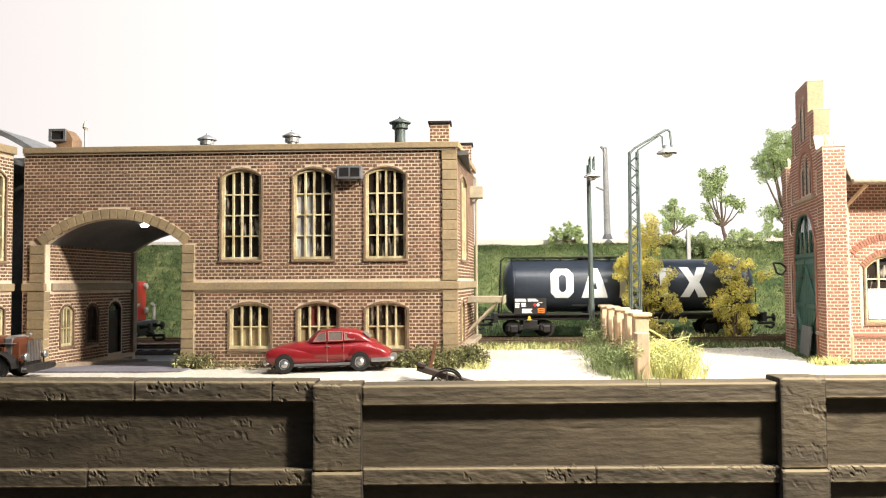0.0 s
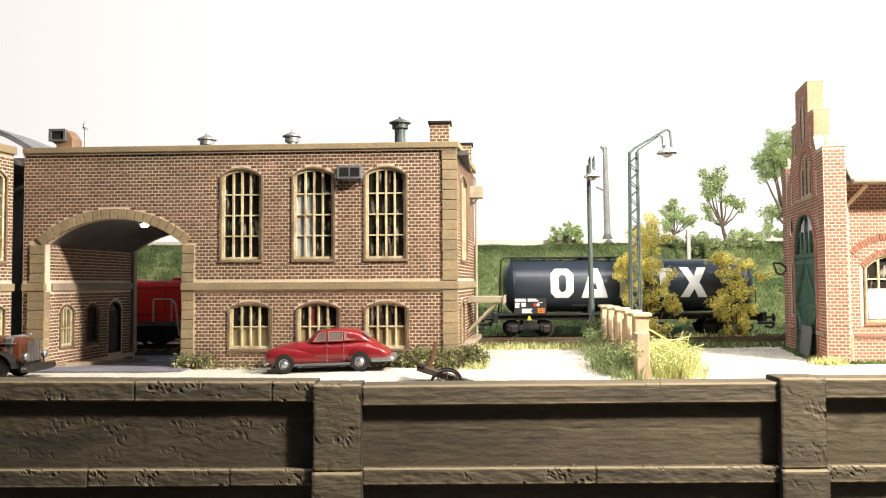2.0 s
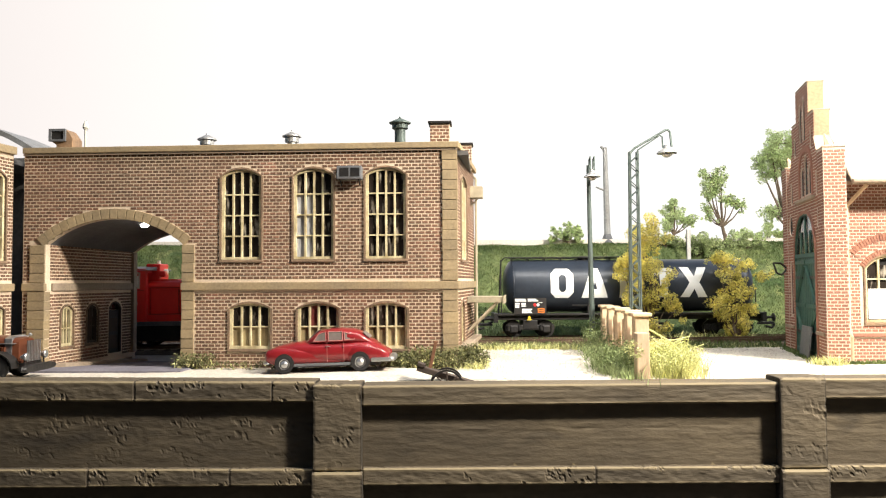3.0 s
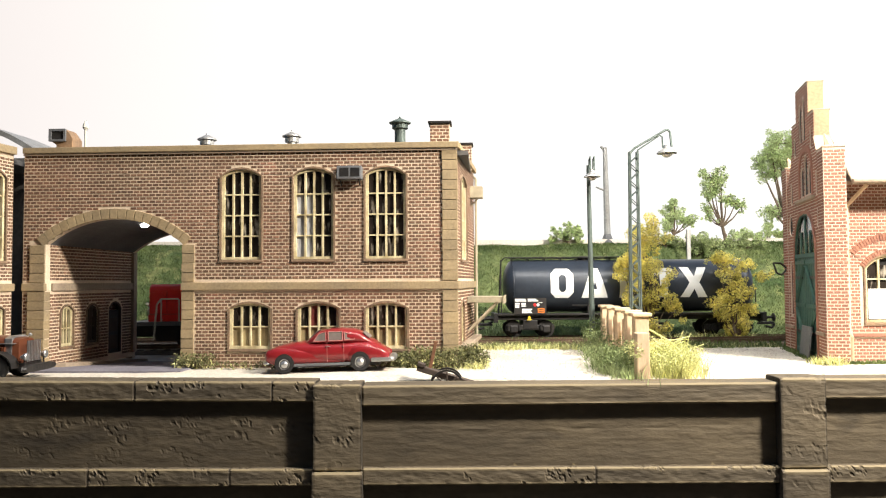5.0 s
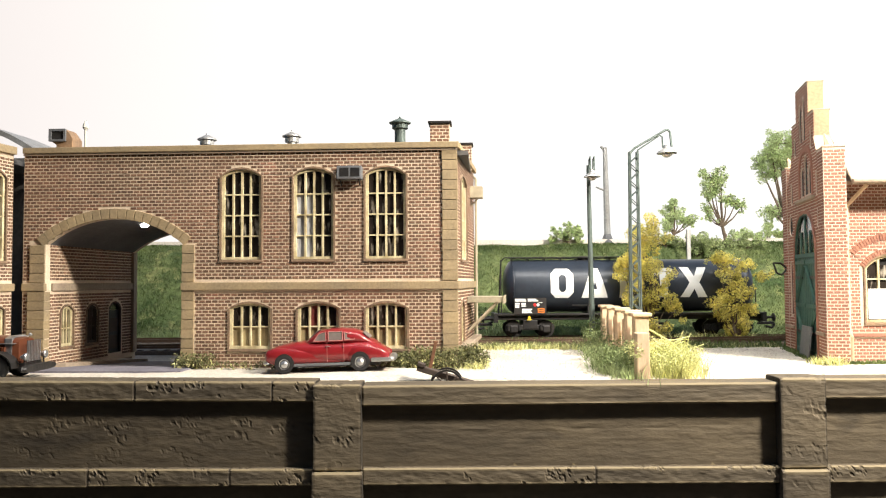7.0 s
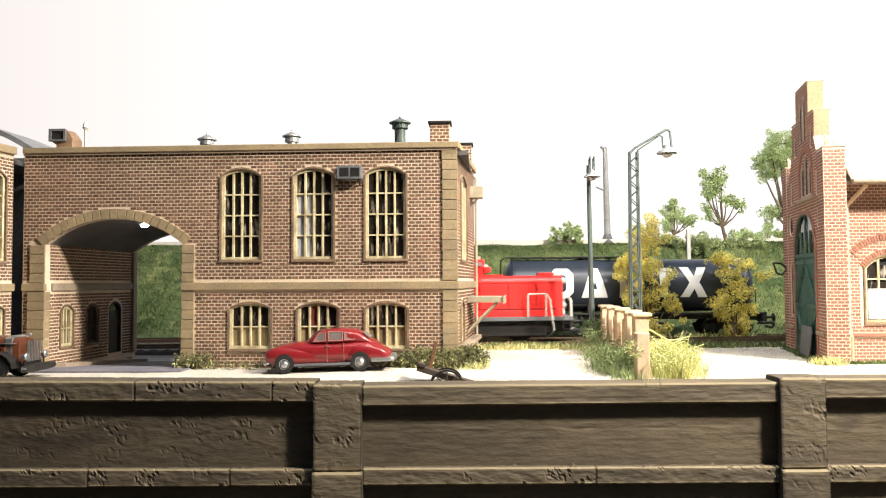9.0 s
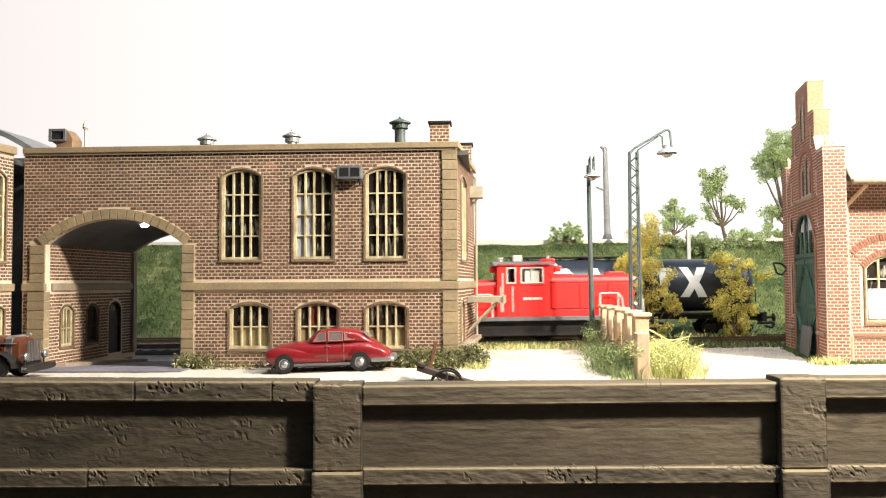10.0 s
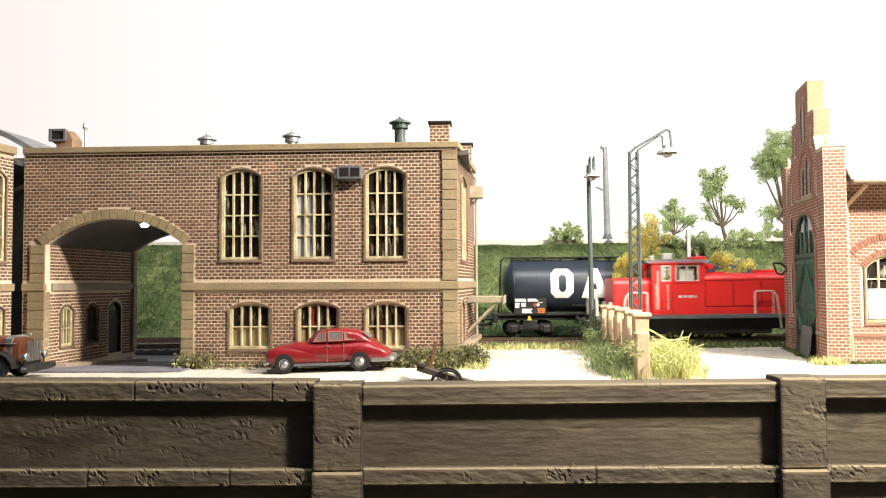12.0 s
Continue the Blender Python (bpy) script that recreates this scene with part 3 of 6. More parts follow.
def make_house():
    h = thing("factory_house", pose(0.5, 29.4, 0, 0, 0, -3.09), "two-storey brown brick factory house with arched gateway", "building")
    # front wall with gateway and windows
    ax0, ax1, zs, zc = -15.73, -10.40, 4.69, 5.64
    half, rise = (ax1 - ax0) / 2, zc - zs
    r = (half * half + rise * rise) / (2 * rise)
    am = math.asin(half / r)
    acx, acz = (ax0 + ax1) / 2, zc - r
    arc = [(acx + r * math.sin(-am + 2 * am * i / 16), acz + r * math.cos(-am + 2 * am * i / 16)) for i in range(17)]
    left, right = -16.62, 0.0
    outline = [(left, -0.2), (ax0, -0.2)] + arc + [(ax1, -0.2), (right, -0.2), (right, 8.25), (left, 8.25)]
    ups = [arched(x - 0.76, x + 0.76, 4.05, 7.2, 7.48) for x in UPPER]
    lows = [arched(x - 0.78, x + 0.78, 0.70, 2.2, 2.41) for x in LOWER]
    wall = part("front_wall", slab(outline, ups + lows, 0, 0.3), M_MORTAR, h)
    for x in UPPER:
        window(h, None, x, 1.52, 4.05, 7.2, 7.48, 4, 4, curtain=(x == UPPER[1]))
    for x in LOWER:
        window(h, None, x, 1.56, 0.70, 2.2, 2.41, 4, 2, split=1.52, blind=True, rag=(x == LOWER[1]))
    grow = [arched(x - 0.83, x + 0.83, 3.95, 7.2, 7.56) for x in UPPER] + [arched(x - 0.85, x + 0.85, 0.62, 2.2, 2.49) for x in LOWER]
    ring = r + 0.38
    arch_out = [(ax0 - 0.02, -1)] + [(acx + ring * math.sin(-am + 2 * am * i / 20), acz + ring * math.cos(-am + 2 * am * i / 20)) for i in range(21)] + [(ax1 + 0.02, -1)]
    pil = [[(-16.33, -1), (-15.6, -1), (-15.6, 4.75), (-16.33, 4.75)], [(-10.5, -1), (-9.9, -1), (-9.9, 4.7), (-10.5, 4.7)],
           [(-0.53, -1), (1, -1), (1, 9), (-0.53, 9)]]
    bands = [[(-30, 2.9), (5, 2.9), (5, 3.2), (-30, 3.2)]]
    bricks(wall, left + 0.02, right, 0.0, 8.16, grow + [arch_out] + pil + bands, M_BRICK, pick=(-9.8, -3.3, 0.0, 2.6))
    # voussoirs of the gateway
    n = 19
    for i in range(n):
        a0 = -am - 0.03 + (2 * am + 0.06) * i / n + 0.003
        a1 = -am - 0.03 + (2 * am + 0.06) * (i + 1) / n - 0.003
        q = [(acx + rr * math.sin(a), acz + rr * math.cos(a)) for rr, a in ((r, a0), (r, a1), (r + 0.39, a1), (r + 0.39, a0))]
        part("voussoir", prism(q, -0.07, 0.12, bevel=0.015), M_STONE, h)
    stones(h, -16.33, -15.74, 3.22, 4.66, -0.07, 0.32, 0.36)
    stones(h, -16.4, -15.72, 0.0, 2.88, -0.09, 0.34, 0.36)
    stones(h, -10.40, -9.92, 3.22, 4.64, -0.06, 0.32, 0.36)
    stones(h, -10.41, -9.92, 0.0, 2.88, -0.06, 0.34, 0.36)
    stones(h, -0.52, 0.05, 0.0, 2.88, -0.07, 0.3, 0.40)
    stones(h, -0.52, 0.05, 3.22, 8.1, -0.07, 0.3, 0.37)
    for x0, x1 in ((left, -15.72), (-10.42, 0.09)):
        part("string_course", boxbm(x0, x1, -0.11, 0.1, 2.9, 3.2, bevel=0.03), M_STONE, h)
    part("cornice", boxbm(left, 0.12, -0.16, 0.35, 8.17, 8.4, bevel=0.03), M_STONE, h)
    part("cornice_fillet", boxbm(left, 0.05, -0.1, 0.1, 8.09, 8.166, bevel=0.02), M_STONE2, h)

    # gable side towards the yard
    ms = pose(0.0, 0.0, 0.0, 0, 0, 85.6)
    up = arched(1.5, 3.7, 4.05, 7.1, 7.4)
    lo = arched(1.2, 2.5, 0.8, 2.15, 2.4)
    side = part("side_wall", slab([(0.02, -0.2), (7.1, -0.2), (7.1, 8.25), (0.02, 8.25)], [up, lo], 0.003, 0.3), M_MORTAR, h, m=ms)
    bricks(side, 0.35, 7.1, 0.0, 8.16, [arched(1.4, 3.8, 3.95, 7.1, 7.5), arched(1.1, 2.6, 0.7, 2.15, 2.5), [(-1, 2.9), (9, 2.9), (9, 3.2), (-1, 3.2)]], M_BRICK)
    window(h, ms, 2.6, 2.2, 4.05, 7.1, 7.4, 4, 4)
    window(h, ms, 1.85, 1.3, 0.8, 2.15, 2.4, 3, 2, split=1.5, blind=True)
    part("string_course", boxbm(0.06, 7.15, -0.1, 0.1, 2.9, 3.2, bevel=0.03), M_STONE, h, m=ms)
    part("cornice", boxbm(0.13, 7.15, -0.14, 0.35, 8.172, 8.395, bevel=0.03), M_STONE, h, m=ms)
    bm = bmesh.new()
    tube(bm, [(6.95, -0.12, 0.1), (6.95, -0.12, 7.9), (6.95, 0.1, 8.1)], 0.06, 8)
    part("downpipe", bm, M_GREYWOOD, h, m=ms)
    # timber canopy with brace, and vent box above
    can = part("canopy", boxbm(3.6, 5.6, -1.5, -0.02, 2.3, 2.55, bevel=0.03), M_GREYWOOD, h, "weathered grey timber canopy", m=ms)
    for u in (3.75, 5.45):
        bm = bmesh.new()
        cyl(bm, (u, -1.25, 2.32), (u, -0.03, 1.1), 0.06, n=6)
        part("brace", bm, M_GREYWOOD, can)
    part("canopy_edge", boxbm(3.55, 5.65, -1.54, -1.5, 2.25, 2.58), M_GREYWOOD, can)
    vb = part("vent_box", boxbm(5.2, 5.9, -0.55, 0.0, 6.85, 7.35, bevel=0.02), M_GREYWOOD, h, m=ms)
    bm = bmesh.new()
    cyl(bm, (5.55, -0.35, 6.86), (5.55, -0.02, 6.5), 0.04, n=6)
    part("bracket", bm, M_GREYWOOD, vb)
    part("plinth_ledge", boxbm(0.6, 6.8, -0.35, -0.03, 0.6, 0.78, bevel=0.04), M_STONE2, h, m=ms)

    # back wall, flat roof, left end
    shift = 0.35
    arc2 = [(x + shift, z - 0.07) for x, z in arc]
    part("back_wall", slab([(left, -0.3), (ax0 + shift, -0.3)] + arc2 + [(ax1 + shift, -0.3), (0.5, -0.3), (0.5, 8.2), (left, 8.2)], (), 6.75, 7.05), M_MORTAR, h)
    part("roof", boxbm(left, 0.45, 0.3, 7.0, 7.95, 8.12), M_ROOF, h)
    part("end_wall", boxbm(left, left + 0.3, 0.3, 6.75, -0.2, 7.95), M_MORTAR, h)

    # gateway passage: vault, two side walls
    verts, faces = [], []
    for y, sx, dz in ((0.3, 0.0, 0.0), (6.75, shift, -0.07)):
        for rr in (0.0, 0.2):
            for i in range(17):
                a = -am + 2 * am * i / 16
                verts.append((acx + sx + (r + rr) * math.sin(a), y, acz + dz + (r + rr) * math.cos(a)))
    for i in range(16):
        faces += [(i, i + 1, 34 + i + 1, 34 + i), (17 + i, 51 + i, 51 + i + 1, 17 + i + 1)]
    raw("vault", verts, faces, M_PLASTER, h)
    ang = math.degrees(math.atan2(6.45, shift))
    ml = pose(ax0, 0.3, 0, 0, 0, ang)
    wins = [arched(0.75, 1.6, 0.7, 2.05, 2.3), arched(2.6, 3.45, 0.7, 2.05, 2.3)]
    door = arched(4.35, 5.45, 0.12, 2.1, 2.4)
    left_w = part("passage_wall", slab([(0, -0.2), (6.46, -0.2), (6.46, 4.75), (0, 4.75)], wins + [door], 0.0, 0.25), M_MORTAR, h, m=ml)
    bricks(left_w, 0.02, 6.44, 0.0, 4.7, [arched(0.68, 1.67, 0.62, 2.05, 2.38), arched(2.53, 3.52, 0.62, 2.05, 2.38), arched(4.28, 5.52, 0.0, 2.1, 2.48), [(-1, 2.9), (9, 2.9), (9, 3.2), (-1, 3.2)]], M_BRICK)
    window(h, ml, 1.175, 0.85, 0.7, 2.05, 2.3, 3, 2, split=1.4)
    # dark frame colour paints the passage shade on this window
    window(h, ml, 3.025, 0.85, 0.7, 2.05, 2.3, 3, 2, split=1.4, paint=M_WOODDARK)
    dr = part("door", boxbm(4.4, 5.4, 0.1, 0.16, 0.12, 2.0, bevel=0.01), M_BLACK, h, "dark panelled passage door", m=ml)
    part("door_frame", slab(door, (arched(4.42, 5.38, 0.13, 2.05, 2.32),), 0.0, 0.2), M_WOODDARK, dr)
    for z in (0.3, 1.05):
        part("door_panel", boxbm(4.55, 5.25, 0.08, 0.11, z, z + 0.6, bevel=0.015), M_WOODDARK, dr)
    part("transom_pane", boxbm(4.42, 5.38, 0.12, 0.14, 2.02, 2.38), M_GLASS, dr)
    part("passage_string_course", boxbm(0.1, 6.4, -0.1, 0.05, 2.9, 3.2, bevel=0.03), M_STONE2, h, m=ml)
    part("jamb", boxbm(6.3, 6.62, -0.14, 0.2, 0.0, 4.6, bevel=0.02), M_STONE2, h, m=ml)
    mr = pose(ax1, 0.3, 0, 0, 0, ang)
    part("passage_wall", slab([(0.02, -0.2), (6.46, -0.2), (6.46, 4.75), (0.02, 4.75)], (), -0.25, 0.0), M_MORTAR, h, m=mr)
    # lamp under the vault
    bm = bmesh.new()
    lathe(bm, [(0.05, 0.06), (0.16, 0.0), (0.17, -0.07), (0.1, -0.12), (0.02, -0.13)], at=(-12.75, 2.0, 5.58), n=14)
    part("ceiling_lamp", bm, M_LED, h, "small glowing white ceiling lamp")

    # air conditioner box between the upper windows
    ac = part("air_conditioner", boxbm(-4.42, -3.5, -0.45, 0.0, 7.0, 7.5, bevel=0.03), M_SILL, h, "weathered metal window air conditioner")
    # black blocks paint the dark of the two openings
    for x in (-4.3, -3.9):
        part("grille", boxbm(x, x + 0.34, -0.465, -0.44, 7.1, 7.42, bevel=0.01), M_BLACK, ac)
    bm = bmesh.new()
    cyl(bm, (-3.6, -0.4, 7.0), (-3.6, 0, 6.8), 0.025, n=6)
    cyl(bm, (-4.3, -0.4, 7.0), (-4.3, 0, 6.8), 0.025, n=6)
    part("bracket", bm, M_BLACK, ac)

    # roof fittings
    def vent(x, y, z, k, tall, metal=M_ZINC):
        bm = bmesh.new()
        lathe(bm, [(0.17 * k, 0), (0.17 * k, 0.12 + tall), (0.25 * k, 0.17 + tall), (0.25 * k, 0.36 + tall)], at=(x, y, z), n=16)
        v = part("roof_vent", bm, metal, h, "round zinc roof ventilator", smooth=False)
        bm = bmesh.new()
        lathe(bm, [(0.27 * k, 0.34 + tall), (0.34 * k, 0.37 + tall), (0.34 * k, 0.41 + tall), (0.12 * k, 0.54 + tall), (0.05, 0.58 + tall), (0.03, 0.64 + tall)], at=(x, y, z), n=16)
        part("cap", bm, metal, v)
        bm = bmesh.new()
        lathe(bm, [(0.24 * k, -0.1), (0.2 * k, 0.08)], at=(x, y, z), n=14)
        part("collar", bm, metal, v)
    vent(-9.9, 1.2, 8.1, 1.1, 0.36)
    vent(-6.5, 1.2, 8.1, 1.1, 0.43)
    vent(-2.2, 1.0, 8.1, 1.25, 0.85, M_MAST)
    vent(-13.4, 3.5, 8.1, 0.9, 0.3)

    def chimney(x0, x1, y0, y1, z1):
        c = part("chimney", boxbm(x0, x1, y0, y1, 8.1, z1), M_MORTAR, h, "small brick chimney with dark cap", m=Matrix())
        face = finish("chimney_face", slab([(x0, 8.12), (x1, 8.12), (x1, z1), (x0, z1)], (), 0, 0.02), M_MORTAR, c, m=pose(0, y0 - 0.03, 0))
        bricks(face, x0, x1, 8.12, z1, [], M_BRICK)
        part("cap", boxbm(x0 - 0.07, x1 + 0.07, y0 - 0.12, y1 + 0.07, z1, z1 + 0.09, bevel=0.02), M_BLACK, c)
    chimney(-1.0, -0.25, 0.5, 1.2, 9.2)
    chimney(0.05, 0.5, 5.3, 6.0, 9.2)
    cowl = part("air_duct", prism([(-15.85, 9.2), (-15.85, 8.75), (-15.6, 8.6), (-15.6, 8.1), (-14.95, 8.1), (-14.95, 8.85), (-15.2, 9.2)], 0.4, 1.15, bevel=0.03), M_DUCT, h, "rusty rectangular roof air duct with open mouth")
    # near-black block paints the shade inside the open mouth
    part("mouth", boxbm(-15.76, -15.26, 0.355, 0.41, 8.8, 9.12), M_INSIDE_SHADE, cowl)
    part("mouth_frame", slab([(-15.86, 8.72), (-15.2, 8.72), (-15.2, 9.21), (-15.86, 9.21)], ([(-15.76, 8.8), (-15.27, 8.8), (-15.27, 9.12), (-15.76, 9.12)],), 0.3, 0.4), M_SILL, cowl)
    bm = bmesh.new()
    lathe(bm, [(0.05, 8.1), (0.05, 9.35), (0.13, 9.45), (0.1, 9.6), (0.03, 9.75)], at=(-14.95, 1.4, 0), n=8)
    part("whistle_pipe", bm, M_OFFWHITE, h, "slim pale roof pipe")


def make_left_house():
    h = thing("neighbour_house", pose(-16.5, 30.25, 0, 0, 0, -3.09), "brick house wing beside the gateway", "building")
    m = pose(-0.02, 0.05, 0, 0, 0, -98)
    holes = [arched(0.55, 1.9, 4.05, 7.2, 7.48), arched(0.55, 1.9, 0.7, 2.2, 2.41)]
    w = part("side_wall", slab([(-0.02, -0.2), (2.3, -0.2), (2.3, 8.2), (-0.02, 8.2)], holes, -0.3, 0.0), M_MORTAR, h, m=m)
    # the wall turned so that its outer face looks into the yard
    mf = pose(-0.02 + math.cos(radians(-98)) * 2.3, 0.05 + math.sin(radians(-98)) * 2.3, 0, 0, 0, 82)
    w.matrix_basis = small(mf)
    w.data.transform(Matrix.Translation((0, 0.3 * S, 0)))
    bricks(w, 0, 2.3, 0, 8.1, [arched(0.47, 1.98, 3.95, 7.2, 7.56), arched(0.47, 1.98, 0.6, 2.2, 2.5), [(-1, 2.9), (9, 2.9), (9, 3.2), (-1, 3.2)]], M_BRICK)
    window(h, mf, 1.225, 1.35, 4.05, 7.2, 7.48, 3, 4)
    window(h, mf, 1.225, 1.35, 0.7, 2.2, 2.41, 3, 2, split=1.5, blind=True)
    part("string_course", boxbm(0, 2.35, -0.1, 0.1, 2.9, 3.2, bevel=0.03), M_STONE, h, m=mf)
    part("cornice", boxbm(-0.1, 2.3, -0.16, 0.3, 8.15, 8.45, bevel=0.03), M_STONE, h, m=mf)
    part("front_wall", boxbm(-4.5, -0.36, -2.3, -2.0, -0.2, 8.2), M_MORTAR, h)
    part("roof", boxbm(-4.5, -0.4, -2.0, 4.0, 7.9, 8.1), M_ROOF, h)
    # barrel roof of the hall behind
    arc = [(8.7 * math.sin(radians(a)), 1.8 + 8.7 * math.cos(radians(a))) for a in range(-34, 36, 4)]
    bm = prism(arc + [(x * 0.98, z - 0.2) for x, z in arc[::-1]], 3.4, 6.6)
    bmesh.ops.translate(bm, vec=(-6.1, 0, 0), verts=bm.verts)
    # hall wall in dark felt colour, painting the shade of the deep gap
    part("hall_wall", boxbm(-10.8, -1.35, 3.5, 6.5, -0.2, 8.6), M_ROOF, h)
    part("barrel_roof", bm, M_ZINC, h, "curved pale zinc barrel roof", smooth=False)


# ---- engine shed ----
def make_shed():
    h = thing("engine_shed", pose(14.57, 30.17, 0), "orange brick engine shed with stepped gable and green gate", "building")
    ang = -102.2
    mg = pose(0, 0, 0, 0, 0, ang)
    c = -3.2
    outline = [(-6.9, -0.2), (0.0, -0.2), (0.0, 7.5), (-0.45, 7.7), (-1.3, 8.9), (-1.3, 9.95), (-2.15, 9.95), (-2.15, 11.3), (-4.25, 11.3), (-4.25, 9.95), (-5.1, 9.95), (-5.1, 8.9), (-5.95, 7.7), (-6.9, 7.5)]
    gate = pointed(-5.0, -1.35, 0.0, 4.15, 5.95)
    lan = [pointed(-3.65, -3.1, 6.7, 7.5, 7.9), pointed(-3.0, -2.45, 6.7, 7.9, 8.35), pointed(-2.35, -1.8, 6.7, 7.5, 7.9)]
    slits = [pointed(-0.95, -0.45, 1.6, 3.7, 4.0), pointed(-6.1, -5.6, 1.6, 3.7, 4.0), pointed(-3.75, -3.3, 9.0, 10.2, 10.6), pointed(-3.1, -2.65, 9.0, 10.4, 10.8),
             pointed(-1.15, -0.75, 6.6, 7.2, 7.5), pointed(-5.65, -5.25, 6.6, 7.2, 7.5), pointed(-1.95, -1.6, 8.6, 9.0, 9.3), pointed(-4.8, -4.4, 8.6, 9.0, 9.3)]
    rounds = [[(x + 0.36 * math.cos(i * math.pi / 6), 5.6 + 0.45 * math.sin(i * math.pi / 6)) for i in range(12)] for x in (-0.72, -5.75)]
    wall = part("gable_wall", slab(outline, [gate] + lan + slits + rounds, 0, 0.62), M_MORTAR2, h, m=mg)

    def wide(poly, k):
        cx = sum(p[0] for p in poly) / len(poly)
        cz = sum(p[1] for p in poly) / len(poly)
        return [(cx + (x - cx) * k, cz + (z - cz) * k) for x, z in poly]
    cut = [[(-7.2, 7.3), (-6.0, 7.65), (-5.2, 8.85), (-5.2, 12), (-8, 12)], [(0.2, 7.3), (-0.4, 7.65), (-1.2, 8.85), (-1.2, 12), (1, 12)],
           [(-5.3, 9.9), (-4.3, 9.9), (-4.3, 12), (-5.3, 12)], [(-2.1, 9.9), (-1.1, 9.9), (-1.1, 12), (-2.1, 12)]]
    bricks(wall, -6.9, 0, 0.0, 11.25, [wide(gate, 1.05)] + lan + slits + rounds + cut, M_BRICK2, pitch=0.25, course=0.125, gap=0.026)
    part("gate_arch", slab(wide(gate, 1.09), (wide(gate, 0.995),), -0.06, 0.1), M_BRICK2, h, m=mg)
    part("lancet_arch", slab(pointed(-3.95, -1.5, 6.6, 7.5, 8.75), (pointed(-3.75, -1.7, 6.61, 7.5, 8.5),), -0.05, 0.02), M_BRICK2, h, m=mg)
    part("sill", boxbm(-4.2, -1.25, -0.16, 0.1, 6.42, 6.56, bevel=0.03), M_STONE2, h, m=mg)
    part("plinth_course", boxbm(-6.9, -5.1, -0.12, 0.1, 1.0, 1.14, bevel=0.03), M_STONE2, h, m=mg)
    part("plinth_course", boxbm(-1.25, 0.0, -0.12, 0.1, 1.0, 1.14, bevel=0.03), M_STONE2, h, m=mg)
    # near-black sheets paint the shade inside the lancets and small niches
    for poly in lan + slits[2:] + rounds:
        part("niche", slab(wide(poly, 0.99), (), 0.06, 0.12), M_INSIDE_SHADE, h, m=mg)
    for poly in slits[:2]:
        part("niche", slab(wide(poly, 0.99), (), 0.06, 0.12), M_NICHE, h, m=mg)
    # tan rendered flanks and coping of the stepped gable
    for x, z0, z1 in ((-2.15, 9.95, 11.3), (-1.3, 8.9, 9.95)):
        part("step_flank", boxbm(x, x + 0.03, 0.01, 0.61, z0, z1, bevel=0.01), M_STONE, h, m=mg)
    for (xa, za), (xb, zb) in (((-0.45, 7.7), (-1.3, 8.9)), ((0.0, 7.5), (-0.45, 7.7))):
        part("slope_coping", prism([(xa, za), (xb, zb), (xb + 0.03, zb + 0.04), (xa + 0.03, za + 0.04)], -0.03, 0.64), M_STONE2, h, m=mg)
    for x0, x1, z in ((-4.28, -2.12, 11.3), (-5.13, -4.26, 9.95), (-2.14, -1.27, 9.95)):
        part("coping_stone", boxbm(x0, x1, -0.03, 0.65, z, z + 0.06, bevel=0.03), M_STONE2, h, m=mg)
    # gate: two leaves with braces and a pointed top light
    for k, (a, b) in enumerate(((-4.98, -3.2), (-3.16, -1.37))):
        leaf = part("gate_leaf", boxbm(a, b, 0.05, 0.16, 0.05, 4.1, bevel=0.02), M_GREENPAINT, h, "faded green timber gate leaf", m=mg)
        n = 6
        for i in range(n):
            w = (b - a) / n
            part("board", boxbm(a + i * w + 0.015, a + (i + 1) * w - 0.015, 0.02, 0.05, 0.08, 4.07, bevel=0.01), M_GREENPAINT, leaf)
        for z in (0.9, 3.2):
            part("strap_hinge", boxbm(a if k == 0 else a + 0.5, b - 0.5 if k == 0 else b, -0.02, 0.018, z, z + 0.12, bevel=0.01), M_BLACK, leaf)
        for z0, z1 in ((0.4, 1.95), (3.75, 2.2)):
            bm = bmesh.new()
            xa, xb = (a + 0.15, b - 0.12) if k else (b - 0.15, a + 0.12)
            cyl(bm, (xa, -0.01, z0), (xb, -0.01, z1), 0.075, n=4)
            part("brace", bm, M_GREENPAINT, leaf)
        for z in (0.12, 2.0, 3.82):
            part("ledge", boxbm(a + 0.04, b - 0.04, -0.04, 0.018, z, z + 0.16, bevel=0.015), M_GREENPAINT, leaf)
    part("gate_top_light", slab(pointed(-4.97, -1.38, 4.1, 4.16, 5.9), (), 0.06, 0.1), M_GLASS, h, m=mg)
    for x in (-4.0, -3.2, -2.4):
        part("glazing_bar", boxbm(x - 0.06, x + 0.06, 0.0, 0.058, 4.1, 5.88 - abs(x + 3.2) * 0.85), M_GREENPAINT, h, m=mg)
    part("transom", boxbm(-4.98, -1.37, -0.03, 0.12, 4.1, 4.27, bevel=0.02), M_GREENPAINT, h, m=mg)
    part("gate_frame", slab(wide(gate, 0.999), (wide(gate, 0.95),), -0.03, 0.05), M_GREENPAINT, h, m=mg)
    part("leaning_panel", boxbm(-3.1, -1.5, -0.35, -0.29, 0.0, 1.25, bevel=0.015), M_SILL, h, "loose grey board leaning on the gate", m=mg @ pose(0, 0, 0, -6, 0, 0))
    # corner buttresses with pinnacles
    for bx, by, bz, name in ((-0.08, -0.24, 8.2, "near"), (1.28, 6.12, 8.25, "far")):
        mb = pose(bx, by, 0, 0, 0, -12.2)
        b = part("buttress", boxbm(0.0, 0.78, 0.02, 0.9, -0.2, bz), M_MORTAR2, h, m=mb)
        face = part("buttress_face", boxbm(0.0, 0.78, 0.0, 0.018, -0.2, bz), M_MORTAR2, b)
